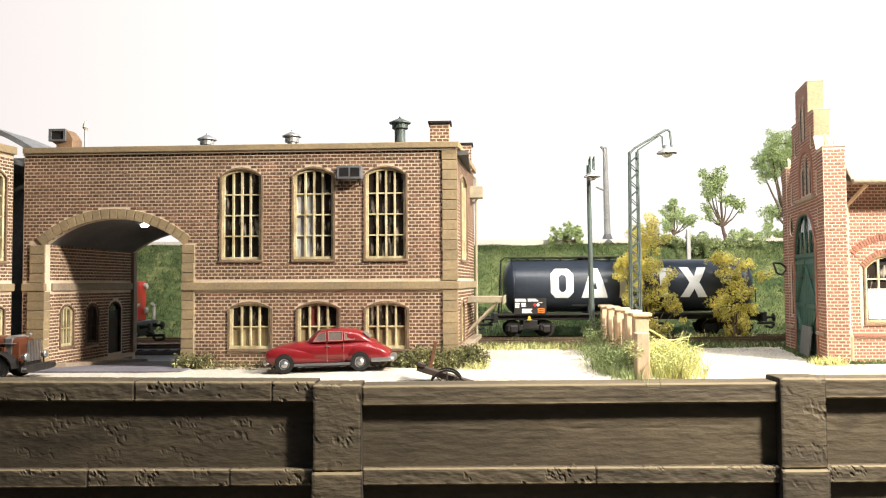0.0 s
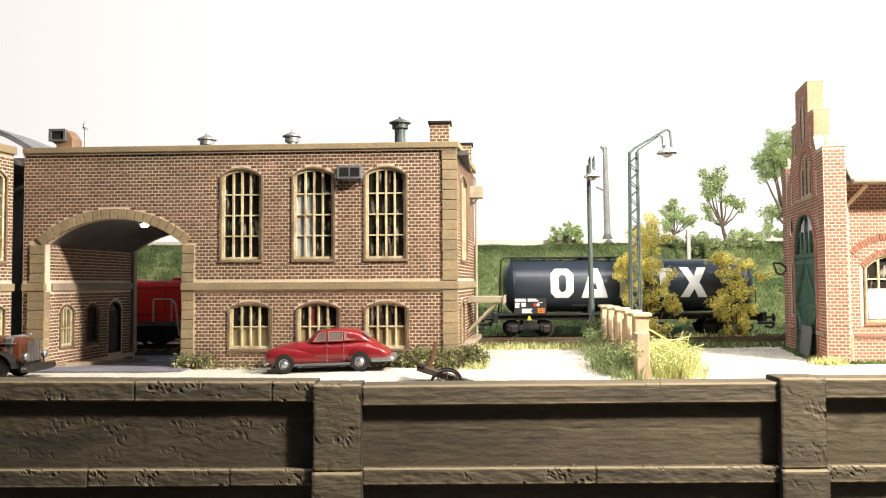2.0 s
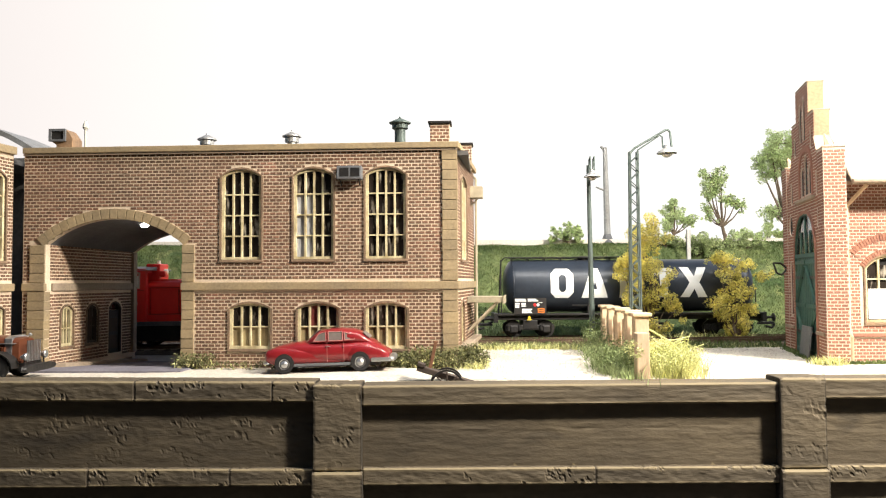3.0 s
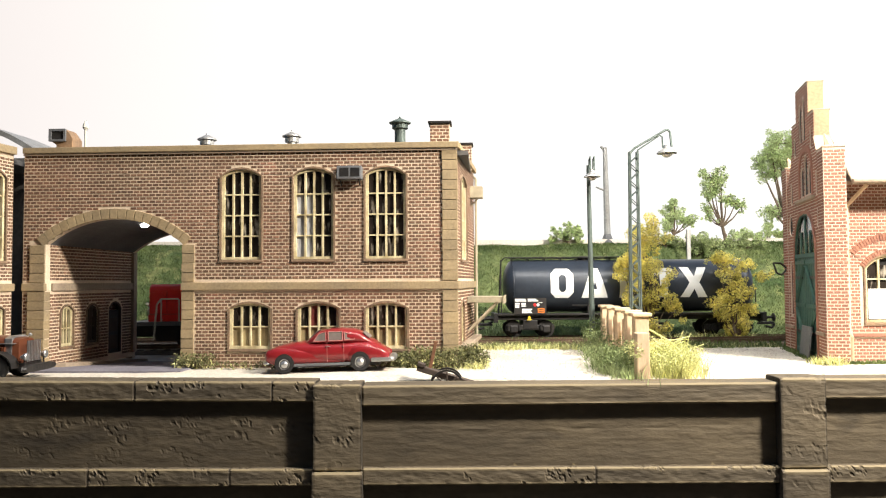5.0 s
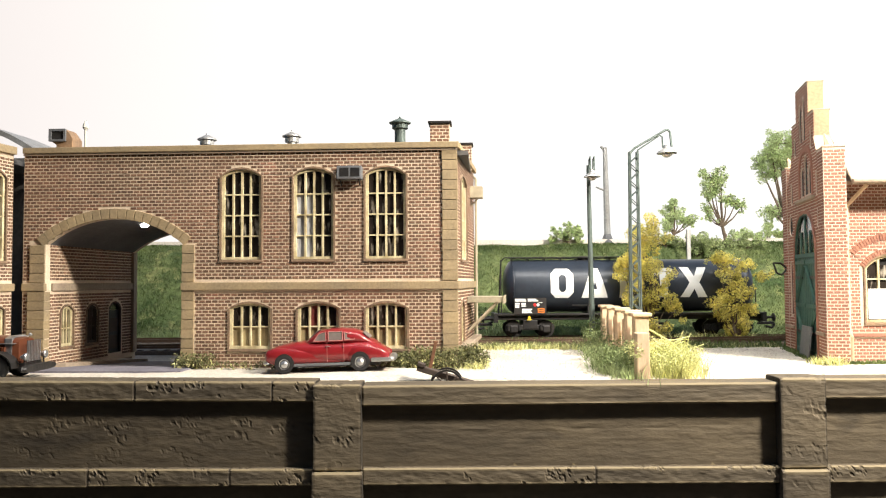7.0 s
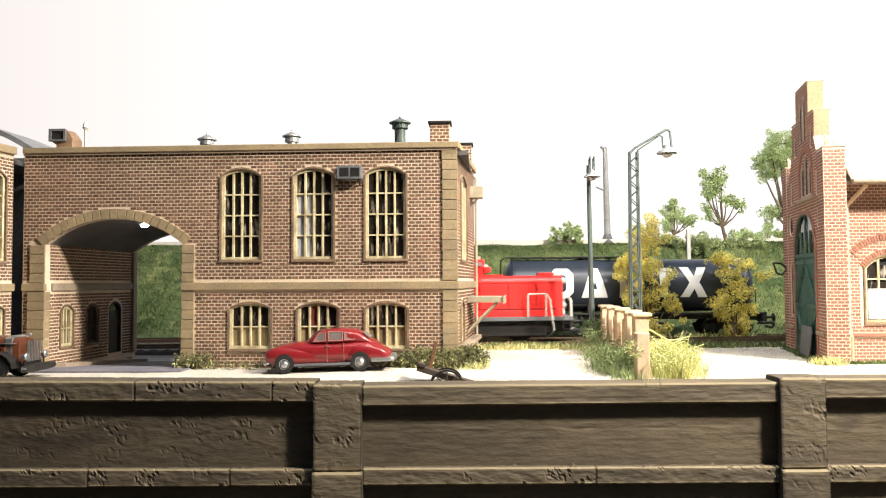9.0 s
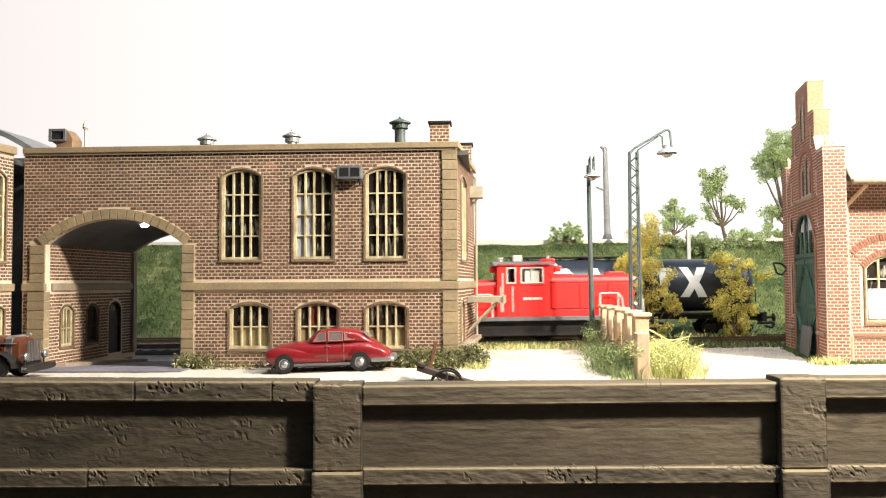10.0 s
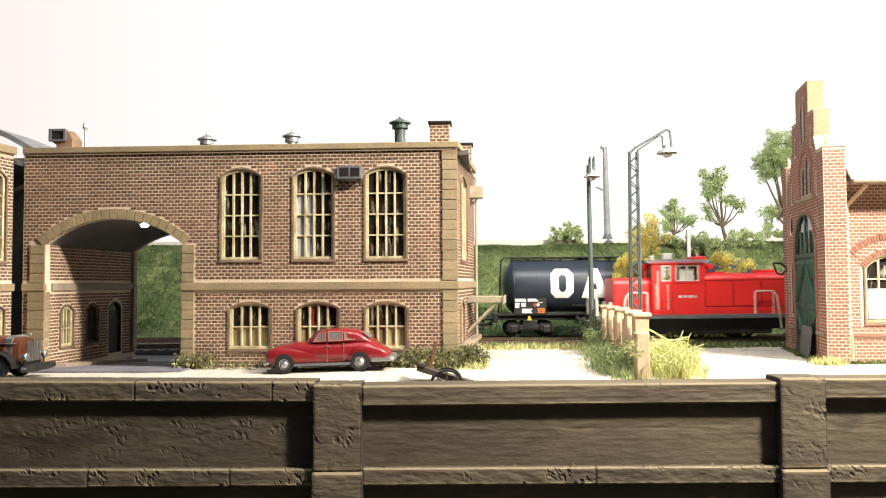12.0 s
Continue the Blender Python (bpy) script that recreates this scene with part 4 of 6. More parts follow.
        bricks(face, 0.0, 0.78, 0.0, bz, [], M_BRICK2, pitch=0.25, course=0.125, gap=0.026)
        face2 = part("buttress_face", boxbm(0.0, 0.9, 0.0, 0.018, -0.2, bz), M_MORTAR2, b, m=pose(-0.02, 0.9, 0, 0, 0, -90))
        bricks(face2, 0.0, 0.9, 0.0, bz, [], M_BRICK2, pitch=0.25, course=0.125, gap=0.026)
        part("cap_stone", boxbm(-0.03, 0.81, -0.03, 0.94, bz, bz + 0.06, bevel=0.02), M_STONE2, b)
        bm = bmesh.new()
        cyl(bm, (0.34, 0.4, bz + 0.05), (0.34, 0.4, bz + 0.14), 0.36, 0.3, n=4)
        cyl(bm, (0.3, 0.4, bz + 0.14), (0.14, 0.4, bz + 0.6), 0.17, 0.02, n=6)
        part("pinnacle", bm, M_TAN, b)
    # eaves side
    mf = pose(0.76, 0.55, 0)
    win = arched(1.04, 3.1, 1.5, 3.6, 4.12)
    front = part("eaves_wall", slab([(0, -0.2), (8, -0.2), (8, 7.0), (0, 7.0)], [win], 0, 0.35), M_MORTAR2, h, m=mf)
    bricks(front, 0, 4.0, 0.0, 6.95, [arched(0.82, 3.32, 1.4, 3.6, 4.36), [(-1, 0.93), (9, 0.93), (9, 1.1), (-1, 1.1)]], M_BRICK2, pitch=0.25, course=0.125, gap=0.026, pick=(0.2, 2.2, 0.0, 7))
    cx = 2.07
    for inner, outer, zc0, spread, n in ((1.3, 1.53, 2.84, 0.94, 24), (2.0, 2.24, 2.72, 0.8, 30)):
        for i in range(n):
            a = -spread + 2 * spread * (i + 0.5) / n
            w = spread / n * 0.82
            q = [(cx + rr * math.sin(t), zc0 + rr * math.cos(t)) for rr, t in ((inner, a - w), (inner, a + w), (outer, a + w), (outer, a - w))]
            part("arch_brick", prism(q, -0.045, 0.05), M_BRICK2, h, m=mf)
    window(h, mf, cx, 2.06, 1.5, 3.6, 4.12, 4, 4)
    part("white_lower_sash", boxbm(1.17, 2.97, 0.04, 0.06, 1.63, 2.8, bevel=0.005), M_WHITE, h, m=mf)
    part("plinth_course", boxbm(0, 8, -0.1, 0.1, 0.95, 1.09, bevel=0.03), M_BRICK2, h, m=mf)
    # roof
    rf = [(-0.5, 6.85), (-0.5, 7.0), (3.1, 10.0), (6.8, 7.0), (6.8, 6.85), (3.1, 9.8)]
    bm = prism([(y, z) for y, z in rf], -9.0, -0.86)
    bmesh.ops.rotate(bm, matrix=Matrix.Rotation(radians(90), 3, "Z"), verts=bm.verts)
    for v in bm.verts:
        v.co.x += 0.215 * max(0.0, v.co.y)
    roof = part("roof", bm, M_ROOFLIGHT, h, "pale sunlit sheet roof")
    bm = bmesh.new()
    cyl(bm, (0.86, -0.55, 6.87), (9.0, -0.55, 6.87), 0.1, n=10)
    part("gutter", bm, M_STONE2, roof)
    bm = bmesh.new()
    tube(bm, [(1.42, -0.5, 6.75), (1.06, 0.38, 6.0), (1.06, 0.4, 1.2), (1.12, 0.34, 0.95), (1.12, 0.34, 0.02)], 0.075, 8)
    part("downpipe", bm, M_TAN, roof)
    part("end_wall", boxbm(8.4, 8.75, 0.9, 6.5, -0.2, 7.0), M_MORTAR2, h)
    part("back_wall", boxbm(2.2, 8.75, 6.5, 6.8, -0.2, 7.0), M_MORTAR2, h)
    # iron bracket lamp on the far buttress
    bm = bmesh.new()
    tube(bm, [(1.37, 6.5, 3.7), (1.05, 6.45, 3.95), (0.72, 6.45, 3.95), (0.86, 6.45, 3.5), (1.1, 6.45, 3.4), (1.37, 6.5, 3.7)], 0.045, 6)
    part("iron_bracket", bm, M_BLACK, h, "bent black iron bracket")


make_ground()
make_bank()
make_backdrop()
make_track(40.3, True, "front railway track in brown ballast")
make_track(45.0, False, "rear railway track below the embankment")
make_front_wall()
make_house()
make_left_house()
make_shed()


# ---- tank wagon ----
def on_barrel(poly, holes, zc, r, lift=0.012):
    """A flat shape in x-z laid on the side of a lying barrel."""
    bm = bmesh.new()
    edges = []
    for loop in (poly, *holes):
        vs = [bm.verts.new((x, 0, z)) for x, z in loop]
        edges += [bm.edges.new((vs[i], vs[(i + 1) % len(vs)])) for i in range(len(vs))]
    bmesh.ops.triangle_fill(bm, use_beauty=True, use_dissolve=False, edges=edges)
    for k in range(-12, 13):
        bmesh.ops.bisect_plane(bm, geom=list(bm.verts) + list(bm.edges) + list(bm.faces), plane_co=(0, 0, zc + k * 0.1), plane_no=(0, 0, 1))
    for v in bm.verts:
        v.co.y = -math.sqrt(max(0, (r + lift) ** 2 - (v.co.z - zc) ** 2))
    bmesh.ops.recalc_face_normals(bm, faces=bm.faces)
    if sum(f.normal.y for f in bm.faces) > 0:
        bmesh.ops.reverse_faces(bm, faces=bm.faces)
    return bm


def wheelset(parent, x, r, gauge=0.72):
    for s in (-1, 1):
        bm = bmesh.new()
        y = s * gauge
        lathe(bm, [(0.08, -0.09), (r * 0.5, -0.05), (r * 0.86, -0.06), (r, -0.06), (r, 0.05), (r + 0.03, 0.055), (r + 0.03, 0.08), (r * 0.5, 0.05), (0.08, 0.09)], n=24, axis="Y")
        if s > 0:
            bmesh.ops.rotate(bm, matrix=Matrix.Rotation(math.pi, 3, "Z"), verts=bm.verts)
        part("wheel", bm, M_BLACK, parent, m=pose(x, y, r))


def buffers(parent, x, d, z, material=None):
    for s in (-0.87, 0.87):
        bm = bmesh.new()
        lathe(bm, [(0.1, 0), (0.1, d * 0.35), (0.07, d * 0.36), (0.07, d * 0.8), (0.23, d * 0.82), (0.23, d * 0.9), (0.15, d * 1.0)], n=16, axis="X")
        part("buffer", bm, material or M_BLACK, parent, m=pose(x, s, z))


def make_tank_wagon():
    t = thing("tank_wagon", pose(2.95, 45.0, 0.06), "dark blue-grey tank wagon standing on the rear track", "wagon")
    zc, r = 2.85, 1.47
    x0, x1 = 0.78, 14.05
    bm = bmesh.new()
    prof = [(0.02, x0 - 0.38), (0.6, x0 - 0.32), (1.05, x0 - 0.2), (1.33, x0 - 0.04), (1.45, x0 + 0.16), (r, x0 + 0.32), (r, x1 - 0.32), (1.45, x1 - 0.16), (1.33, x1 + 0.04), (1.05, x1 + 0.2), (0.6, x1 + 0.32), (0.02, x1 + 0.38)]
    lathe(bm, prof, at=(0, 0, zc), n=56, axis="X")
    barrel = part("barrel", bm, M_TANK, t)
    for p in barrel.data.polygons:
        p.use_smooth = len(p.vertices) == 4
    for x in (0.95, 4.0, 7.35, 10.7, 13.75):
        bm = bmesh.new()
        lathe(bm, [(r + 0.002, -0.03), (r + 0.006, 0), (r + 0.002, 0.03)], at=(x, 0, zc), n=56, axis="X")
        part("weld_band", bm, M_TANK, barrel)
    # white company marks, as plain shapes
    oct_out = [(3.4, 2.45), (3.4, 3.4), (3.68, 3.68), (4.38, 3.68), (4.66, 3.4), (4.66, 2.45), (4.38, 2.17), (3.68, 2.17)]
    oct_in = [(3.85, 2.6), (3.85, 3.25), (3.98, 3.36), (4.12, 3.36), (4.25, 3.25), (4.25, 2.6), (4.12, 2.48), (3.98, 2.48)]
    marks = [(oct_out, [oct_in]), ([(5.1, 2.17), (5.62, 3.68), (6.05, 3.68), (6.55, 2.17)], [[(5.72, 2.62), (5.95, 2.62), (5.84, 3.05)]]),
             ([(7.2, 2.17), (7.2, 3.68), (7.75, 3.68), (7.75, 2.17)], []),
             ([(9.15, 3.68), (10.15, 3.68), (10.15, 3.35), (9.85, 3.35), (9.85, 2.17), (9.4, 2.17), (9.4, 3.35), (9.15, 3.35)], []),
             ([(10.55, 2.17), (11.03, 2.93), (10.55, 3.72), (11.05, 3.72), (11.3, 3.25), (11.55, 3.72), (12.05, 3.72), (11.57, 2.93), (12.05, 2.17), (11.55, 2.17), (11.3, 2.6), (11.05, 2.17)], [])]
    marks = [[[(x - 0.44, 3.0 + (z - 2.925) * 1.07) for x, z in loop] for loop in (poly, *holes)] for poly, holes in marks]
    for poly, *holes in marks:
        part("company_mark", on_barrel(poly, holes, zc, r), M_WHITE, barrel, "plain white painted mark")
    rnd = random.Random(4)

    def plate(x, z, w, hh, material, lab=""):
        part("data_plate", on_barrel([(x, z), (x + w, z), (x + w, z + hh), (x, z + hh)], [], zc, r, 0.016), material, barrel, lab)
    plate(4.2, 1.75, 1.3, 0.07, M_SILL)
    # underframe
    u = part("underframe", boxbm(-0.05, 14.75, -1.05, 1.05, 0.98, 1.3, bevel=0.03), M_BLACK, t)
    part("sole_bar", boxbm(0.0, 14.7, -1.32, -1.1, 1.24, 1.33, bevel=0.02), M_BLACK, u)
    part("orange_plate", boxbm(2.24, 2.62, -1.375, -1.361, 1.38, 1.64), M_ORANGE, u, "orange hazard plate with dark bars")
    for z in (1.43, 1.54):
        part("plate_bar", boxbm(2.29, 2.57, -1.382, -1.376, z, z + 0.04), M_BLACK, u)
    board = part("data_board", boxbm(0.95, 2.72, -1.36, -1.31, 1.3, 2.2), M_BLACK, u, "black data board with rows of white bars")
    blocks = ((1.0, 1.62, 2.0, 2.17), (1.7, 2.28, 2.0, 2.17), (1.0, 1.27, 1.66, 1.94), (1.34, 1.6, 1.72, 1.94), (1.38, 1.98, 1.36, 1.62), (2.3, 2.5, 1.92, 1.97))
    for a, b, z0, z1 in blocks:
        n = max(1, round((z1 - z0) / 0.085))
        for k in range(n):
            q = z0 + (z1 - z0) * k / n
            part("text_bar", boxbm(a, b - rnd.choice((0, 0.04, 0.1)), -1.372, -1.361, q + 0.008, q + (z1 - z0) / n - 0.012), M_WHITE, board)
    for x, material in ((2.1, M_RED), (2.26, M_WHITE)):
        bm = bmesh.new()
        box(bm, -0.075, 0.075, -0.006, 0.006, -0.075, 0.075, m=pose(x, -1.367, 1.82, 0, 45, 0))
        part("diamond_sign", bm, material, board)
    for x in (-0.05, 14.75):
        part("buffer_beam", boxbm(x - 0.12, x + 0.12, -1.3, 1.3, 0.85, 1.35, bevel=0.02), M_BLACK, u)
    for x in (1.2, 5.2, 9.5, 13.5):
        part("tank_saddle", boxbm(x - 0.15, x + 0.15, -1.1, 1.1, 1.25, 1.9), M_BLACK, u)
    bm = bmesh.new()
    cyl(bm, (5.2, -0.9, 0.75), (9.6, -0.9, 0.75), 0.05, n=8)
    cyl(bm, (6.4, -0.6, 0.75), (7.6, -0.6, 0.75), 0.28, n=14)
    part("brake_gear", bm, M_BLACK, u)
    for s, x in ((-1, -0.17), (1, 14.87)):
        buffers(t, x, 0.62 * s, 1.05)
        bm = bmesh.new()
        tube(bm, [(x, 0, 0.85), (x + 0.3 * s, 0, 0.7), (x + 0.75 * s, 0, 0.72), (x + 0.95 * s, 0, 0.6), (x + 0.8 * s, 0, 0.42), (x + 0.45 * s, 0, 0.5)], 0.07, 6)
        box(bm, min(x, x + 0.9 * s), max(x, x + 0.9 * s), -0.12, 0.12, 0.62, 0.74)
        part("coupler", bm, M_BLACK, t)
    for bx in (1.85, 12.85):
        b = part("bogie", boxbm(bx - 1.35, bx + 1.35, -1.12, -0.98, 0.42, 0.72, bevel=0.06), M_BLACK, t)
        part("bogie_side", boxbm(bx - 1.35, bx + 1.35, 0.98, 1.12, 0.42, 0.72, bevel=0.06), M_BLACK, b)
        part("bolster", boxbm(bx - 0.4, bx + 0.4, -1.15, 1.15, 0.5, 0.97, bevel=0.04), M_BLACK, b)
        for s in (-0.9, 0.9):
            wheelset(b, bx + s, 0.46)
            part("axle_box", boxbm(bx + s - 0.2, bx + s + 0.2, -1.24, -1.1, 0.3, 0.66, bevel=0.05), M_BLACK, b)
            for q in (-0.3, 0.3):
                bm = bmesh.new()
                cyl(bm, (bx + s + q, -1.16, 0.4), (bx + s + q, -1.16, 0.7), 0.09, n=10)
                part("spring", bm, M_BLACK, b)
    bm = bmesh.new()
    cyl(bm, (1.78, -1.31, 1.12), (1.78, -1.36, 1.12), 0.08, n=12)
    box(bm, 1.66, 1.9, -1.36, -1.31, 0.98, 1.05)
    part("yellow_sign", bm, M_YELLOWP, u)
    # walkway and rails on top, ladder at the end
    w = part("walkway", boxbm(0.7, 8.6, -0.42, 0.42, zc + r + 0.06, zc + r + 0.1), M_BLACK, t)
    for k in range(9):
        part("walkway_foot", boxbm(0.9 + 0.92 * k, 0.96 + 0.92 * k, -0.4, 0.4, zc + r - 0.06, zc + r + 0.07), M_BLACK, w)
    bm = bmesh.new()
    tube(bm, [(0.3, -0.5, 1.35), (0.3, -0.5, zc + r - 0.1), (0.5, -0.5, zc + r + 0.14), (8.6, -0.5, zc + r + 0.14)], 0.035, 6)
    part("handrail", bm, M_BLACK, w)
    bm = bmesh.new()
    for y in (-0.75, -0.35):
        cyl(bm, (0.12, y, 1.0), (0.3, y, zc + r), 0.035, n=6)
    for k in range(11):
        cyl(bm, (0.13 + 0.015 * k, -0.75, 1.2 + 0.29 * k), (0.13 + 0.015 * k, -0.35, 1.2 + 0.29 * k), 0.025, n=6)
    part("ladder", bm, M_BLACK, t)
    bm = bmesh.new()
    lathe(bm, [(0.34, zc + r - 0.1), (0.34, zc + r + 0.14), (0.26, zc + r + 0.2)], at=(5.0, 0.0, 0), n=16)
    part("manhole", bm, M_BLACK, barrel)
    bm = bmesh.new()
    cyl(bm, (14.55, -0.6, 1.3), (14.55, -0.6, 2.6), 0.035, n=6)
    part("end_post", bm, M_BLACK, t)


# ---- diesel locomotive ----
def make_loco():
    t = thing("diesel_locomotive", pose(0, 40.3, 0), "bright red diesel shunting locomotive rolling along the front track", "locomotive")
    # x = 0 at the rear hood's end, the long hood points to +x
    f = part("frame", boxbm(-0.72, 9.25, -1.05, 1.05, 0.5, 1.05, bevel=0.04), M_BLACK, t)
    part("running_board", boxbm(-0.75, 9.28, -1.46, 1.46, 1.05, 1.25, bevel=0.025), M_SILL, t)
    part("side_frame", boxbm(0.5, 8.0, -1.12, -1.0, 0.28, 1.05, bevel=0.05), M_BLACK, f)
    part("side_frame", boxbm(0.5, 8.0, 1.0, 1.12, 0.28, 1.05, bevel=0.05), M_BLACK, f)
    for x in (-0.78, 9.16):
        part("buffer_beam", boxbm(x - 0.02, x + 0.12, -1.4, 1.4, 0.72, 1.22, bevel=0.02), M_BLACK, f)

    def hood(name, x0, x1, top, hw):
        ring = [(-hw, 1.25), (hw, 1.25), (hw, top - 0.28), (hw - 0.1, top - 0.1), (hw - 0.3, top), (-hw + 0.3, top), (-hw + 0.1, top - 0.1), (-hw, top - 0.28)]
        bm = prism(ring, -x1, -x0, bevel=0.05)
        bmesh.ops.rotate(bm, matrix=Matrix.Rotation(radians(90), 3, "Z"), verts=bm.verts)
        return part(name, bm, M_RED, t)
    rear = hood("rear_hood", 0.2, 2.2, 3.08, 1.15)
    long_hood = hood("long_hood", 4.5, 8.83, 3.27, 1.1)
    part("sill_panel", boxbm(0.22, 4.4, -1.3, 1.3, 1.252, 1.6, bevel=0.02), M_RED, t)
    part("sill_panel", boxbm(4.42, 8.78, -1.22, 1.22, 1.252, 1.58, bevel=0.02), M_RED, t)
    for x0, x1 in ((4.75, 6.1), (6.15, 7.5), (7.55, 8.5)):
        part("hood_door", boxbm(x0, x1, -1.13, -1.09, 1.64, 2.85, bevel=0.012), M_RED, long_hood)
    for k in range(7):
        part("louvre", boxbm(8.825, 8.855, -0.7, 0.7, 1.75 + 0.16 * k, 1.83 + 0.16 * k), M_RED, long_hood)
    part("hood_hatch", boxbm(5.0, 5.9, -0.6, 0.6, 3.26, 3.34, bevel=0.02), M_RED, long_hood)
    part("hood_hatch", boxbm(7.7, 8.5, -0.55, 0.55, 3.26, 3.42, bevel=0.04), M_RED, long_hood)
    for x0 in (0.3, 1.2):
        part("hood_door", boxbm(x0, x0 + 0.9, -1.18, -1.14, 1.66, 2.7, bevel=0.012), M_RED, rear)
    # cab
    hole = [[(2.55, 2.95), (2.9, 2.95), (2.9, 3.62), (2.55, 3.62)], [(3.25, 2.95), (4.25, 2.95), (4.25, 3.62), (3.25, 3.62)]]
    side = [(2.05, 1.26), (4.6, 1.26), (4.6, 3.85), (2.05, 3.85)]
    cab = part("cab", slab(side, hole, -1.46, -1.38), M_RED, t)
    part("cab_side", slab(side, hole, 1.38, 1.46), M_RED, cab)
    endh = [[(-1.2, 3.1), (-0.35, 3.1), (-0.35, 3.65), (-1.2, 3.65)], [(0.35, 3.1), (1.2, 3.1), (1.2, 3.65), (0.35, 3.65)]]
    for x in (2.05, 4.52):
        bm = slab([(-1.38, 1.26), (1.38, 1.26), (1.38, 3.85), (-1.38, 3.85)], endh, -0.08, 0.0)
        bmesh.ops.rotate(bm, matrix=Matrix.Rotation(radians(90), 3, "Z"), verts=bm.verts)
        part("cab_end", bm, M_RED, cab, m=pose(x, 0, 0))
    part("cab_floor", boxbm(2.1, 4.5, -1.38, 1.38, 1.6, 2.4), M_SILL, cab)
    for (a, b) in ((2.55, 2.9), (3.25, 4.25)):
        for y in (-1.43, 1.43):
            win = part("side_window", slab([(a - 0.06, 2.89), (b + 0.06, 2.89), (b + 0.06, 3.68), (a - 0.06, 3.68)], ([(a, 2.95), (b, 2.95), (b, 3.62), (a, 3.62)],), y - 0.05, y + 0.05), M_OFFWHITE, cab)
            if b - a > 0.5:
                part("window_post", boxbm((a + b) / 2 - 0.03, (a + b) / 2 + 0.03, y - 0.03, y + 0.03, 2.95, 3.62), M_OFFWHITE, win)
    # off-white insert close behind the window, added so the window shows white
    part("driver_desk", boxbm(3.4, 4.12, -1.36, 0.2, 2.4, 3.52, bevel=0.05), M_OFFWHITE, cab)
    arc = [(-1.56, 3.78)] + [(1.5 * k / 6, 4.0 - 0.2 * (abs(k) / 6) ** 2.2) for k in range(-6, 7)] + [(1.56, 3.78)]
    bm = prism(arc, -4.85, -1.85)
    bmesh.ops.rotate(bm, matrix=Matrix.Rotation(radians(90), 3, "Z"), verts=bm.verts)
    part("cab_roof", bm, M_SILL, t, "grey arched cab roof")
    part("roof_fan", boxbm(2.95, 3.4, -0.25, 0.25, 3.98, 4.32, bevel=0.03), M_OFFWHITE, t)
    bm = bmesh.new()
    lathe(bm, [(0.09, 3.95), (0.09, 4.1), (0.14, 4.12), (0.12, 4.2)], at=(2.3, -0.4, 0), n=10)
    part("roof_horn", bm, M_OFFWHITE, t)
    part("exhaust_housing", boxbm(4.3, 5.0, -0.62, 0.62, 3.2, 4.12, bevel=0.06), M_RED, t)
    bm = bmesh.new()
    cyl(bm, (4.75, 0, 4.1), (4.75, 0, 4.3), 0.08, n=10)
    part("exhaust_pipe", bm, M_OFFWHITE, t)
    for x, s, y, z in ((5.02, 1, 0, 3.72), (1.98, -1, 0, 3.72), (8.86, 1, -0.8, 1.75), (8.86, 1, 0.8, 1.75), (0.18, -1, -0.8, 1.75), (0.18, -1, 0.8, 1.75), (8.86, 1, -0.75, 3.0), (8.86, 1, 0.75, 3.0)):
        bm = bmesh.new()
        lathe(bm, [(0.15, 0), (0.15, 0.14 * s), (0.1, 0.17 * s)], n=14, axis="X")
        part("headlight", bm, M_OFFWHITE, t, m=pose(x, y, z))
    # seams between the panels, cab lamp housings
    for x0, x1, z0, z1, y in ((4.62, 8.6, 1.6, 1.63, 1.145), (4.62, 8.6, 2.9, 2.92, 1.115), (4.7, 4.725, 1.63, 2.9, 1.145), (6.11, 6.13, 1.66, 2.85, 1.145), (7.51, 7.53, 1.66, 2.85, 1.145),
                              (2.46, 2.485, 1.3, 3.7, 1.472), (3.0, 3.025, 1.3, 3.7, 1.472), (3.05, 4.5, 2.78, 2.8, 1.472), (2.485, 3.0, 1.9, 1.915, 1.472), (0.28, 2.0, 1.6, 1.625, 1.315), (1.08, 1.1, 1.68, 2.72, 1.19)):
        part("panel_seam", boxbm(x0, x1, -y, -y + 0.03, z0, z1), M_SEAM, t)
    for x0, x1 in ((1.72, 2.06), (4.98, 5.3)):
        part("lamp_housing", boxbm(x0, x1, -0.75, -0.35, 3.45, 3.75, bevel=0.08), M_RED, t)
    for x in (2.78, 2.2):
        bm = bmesh.new()
        cyl(bm, (x, -1.5, 1.5), (x, -1.5, 2.75), 0.028, n=6)
        part("door_rail", bm, M_OFFWHITE, t)
    # rails, steps, writing
    def rail(xs, y, z0=1.0):
        a, b, c, d = xs
        bm = bmesh.new()
        tube(bm, [(a, y, 1.25), (a, y, 2.3), (a + (b - a) * 0.08, y, 2.36), (b, y, 2.36), (c, y, 2.1), (d, y, z0)], 0.042, 6)
        tube(bm, [(b, y, 2.36), (b, y, 1.25)], 0.035, 6)
        part("handrail", bm, M_OFFWHITE, t)
    for y in (-1.44, 1.44):
        rail((7.06, 7.95, 8.15, 8.32), y, 0.55)
        rail((1.78, 0.9, 0.7, 0.52), y, 0.35)
        bm = bmesh.new()
        tube(bm, [(2.3, y - 0.05 * (1 if y > 0 else -1) * -1, 1.5), (2.3, y * 1.03, 3.4)], 0.03, 6)
        part("grab_rail", bm, M_OFFWHITE, t)
        for x in (-0.58, 8.95):
            bm = bmesh.new()
            for q in (-0.16, 0.16):
                cyl(bm, (x + q, y, 0.3), (x + q, y, 1.25), 0.03, n=6)
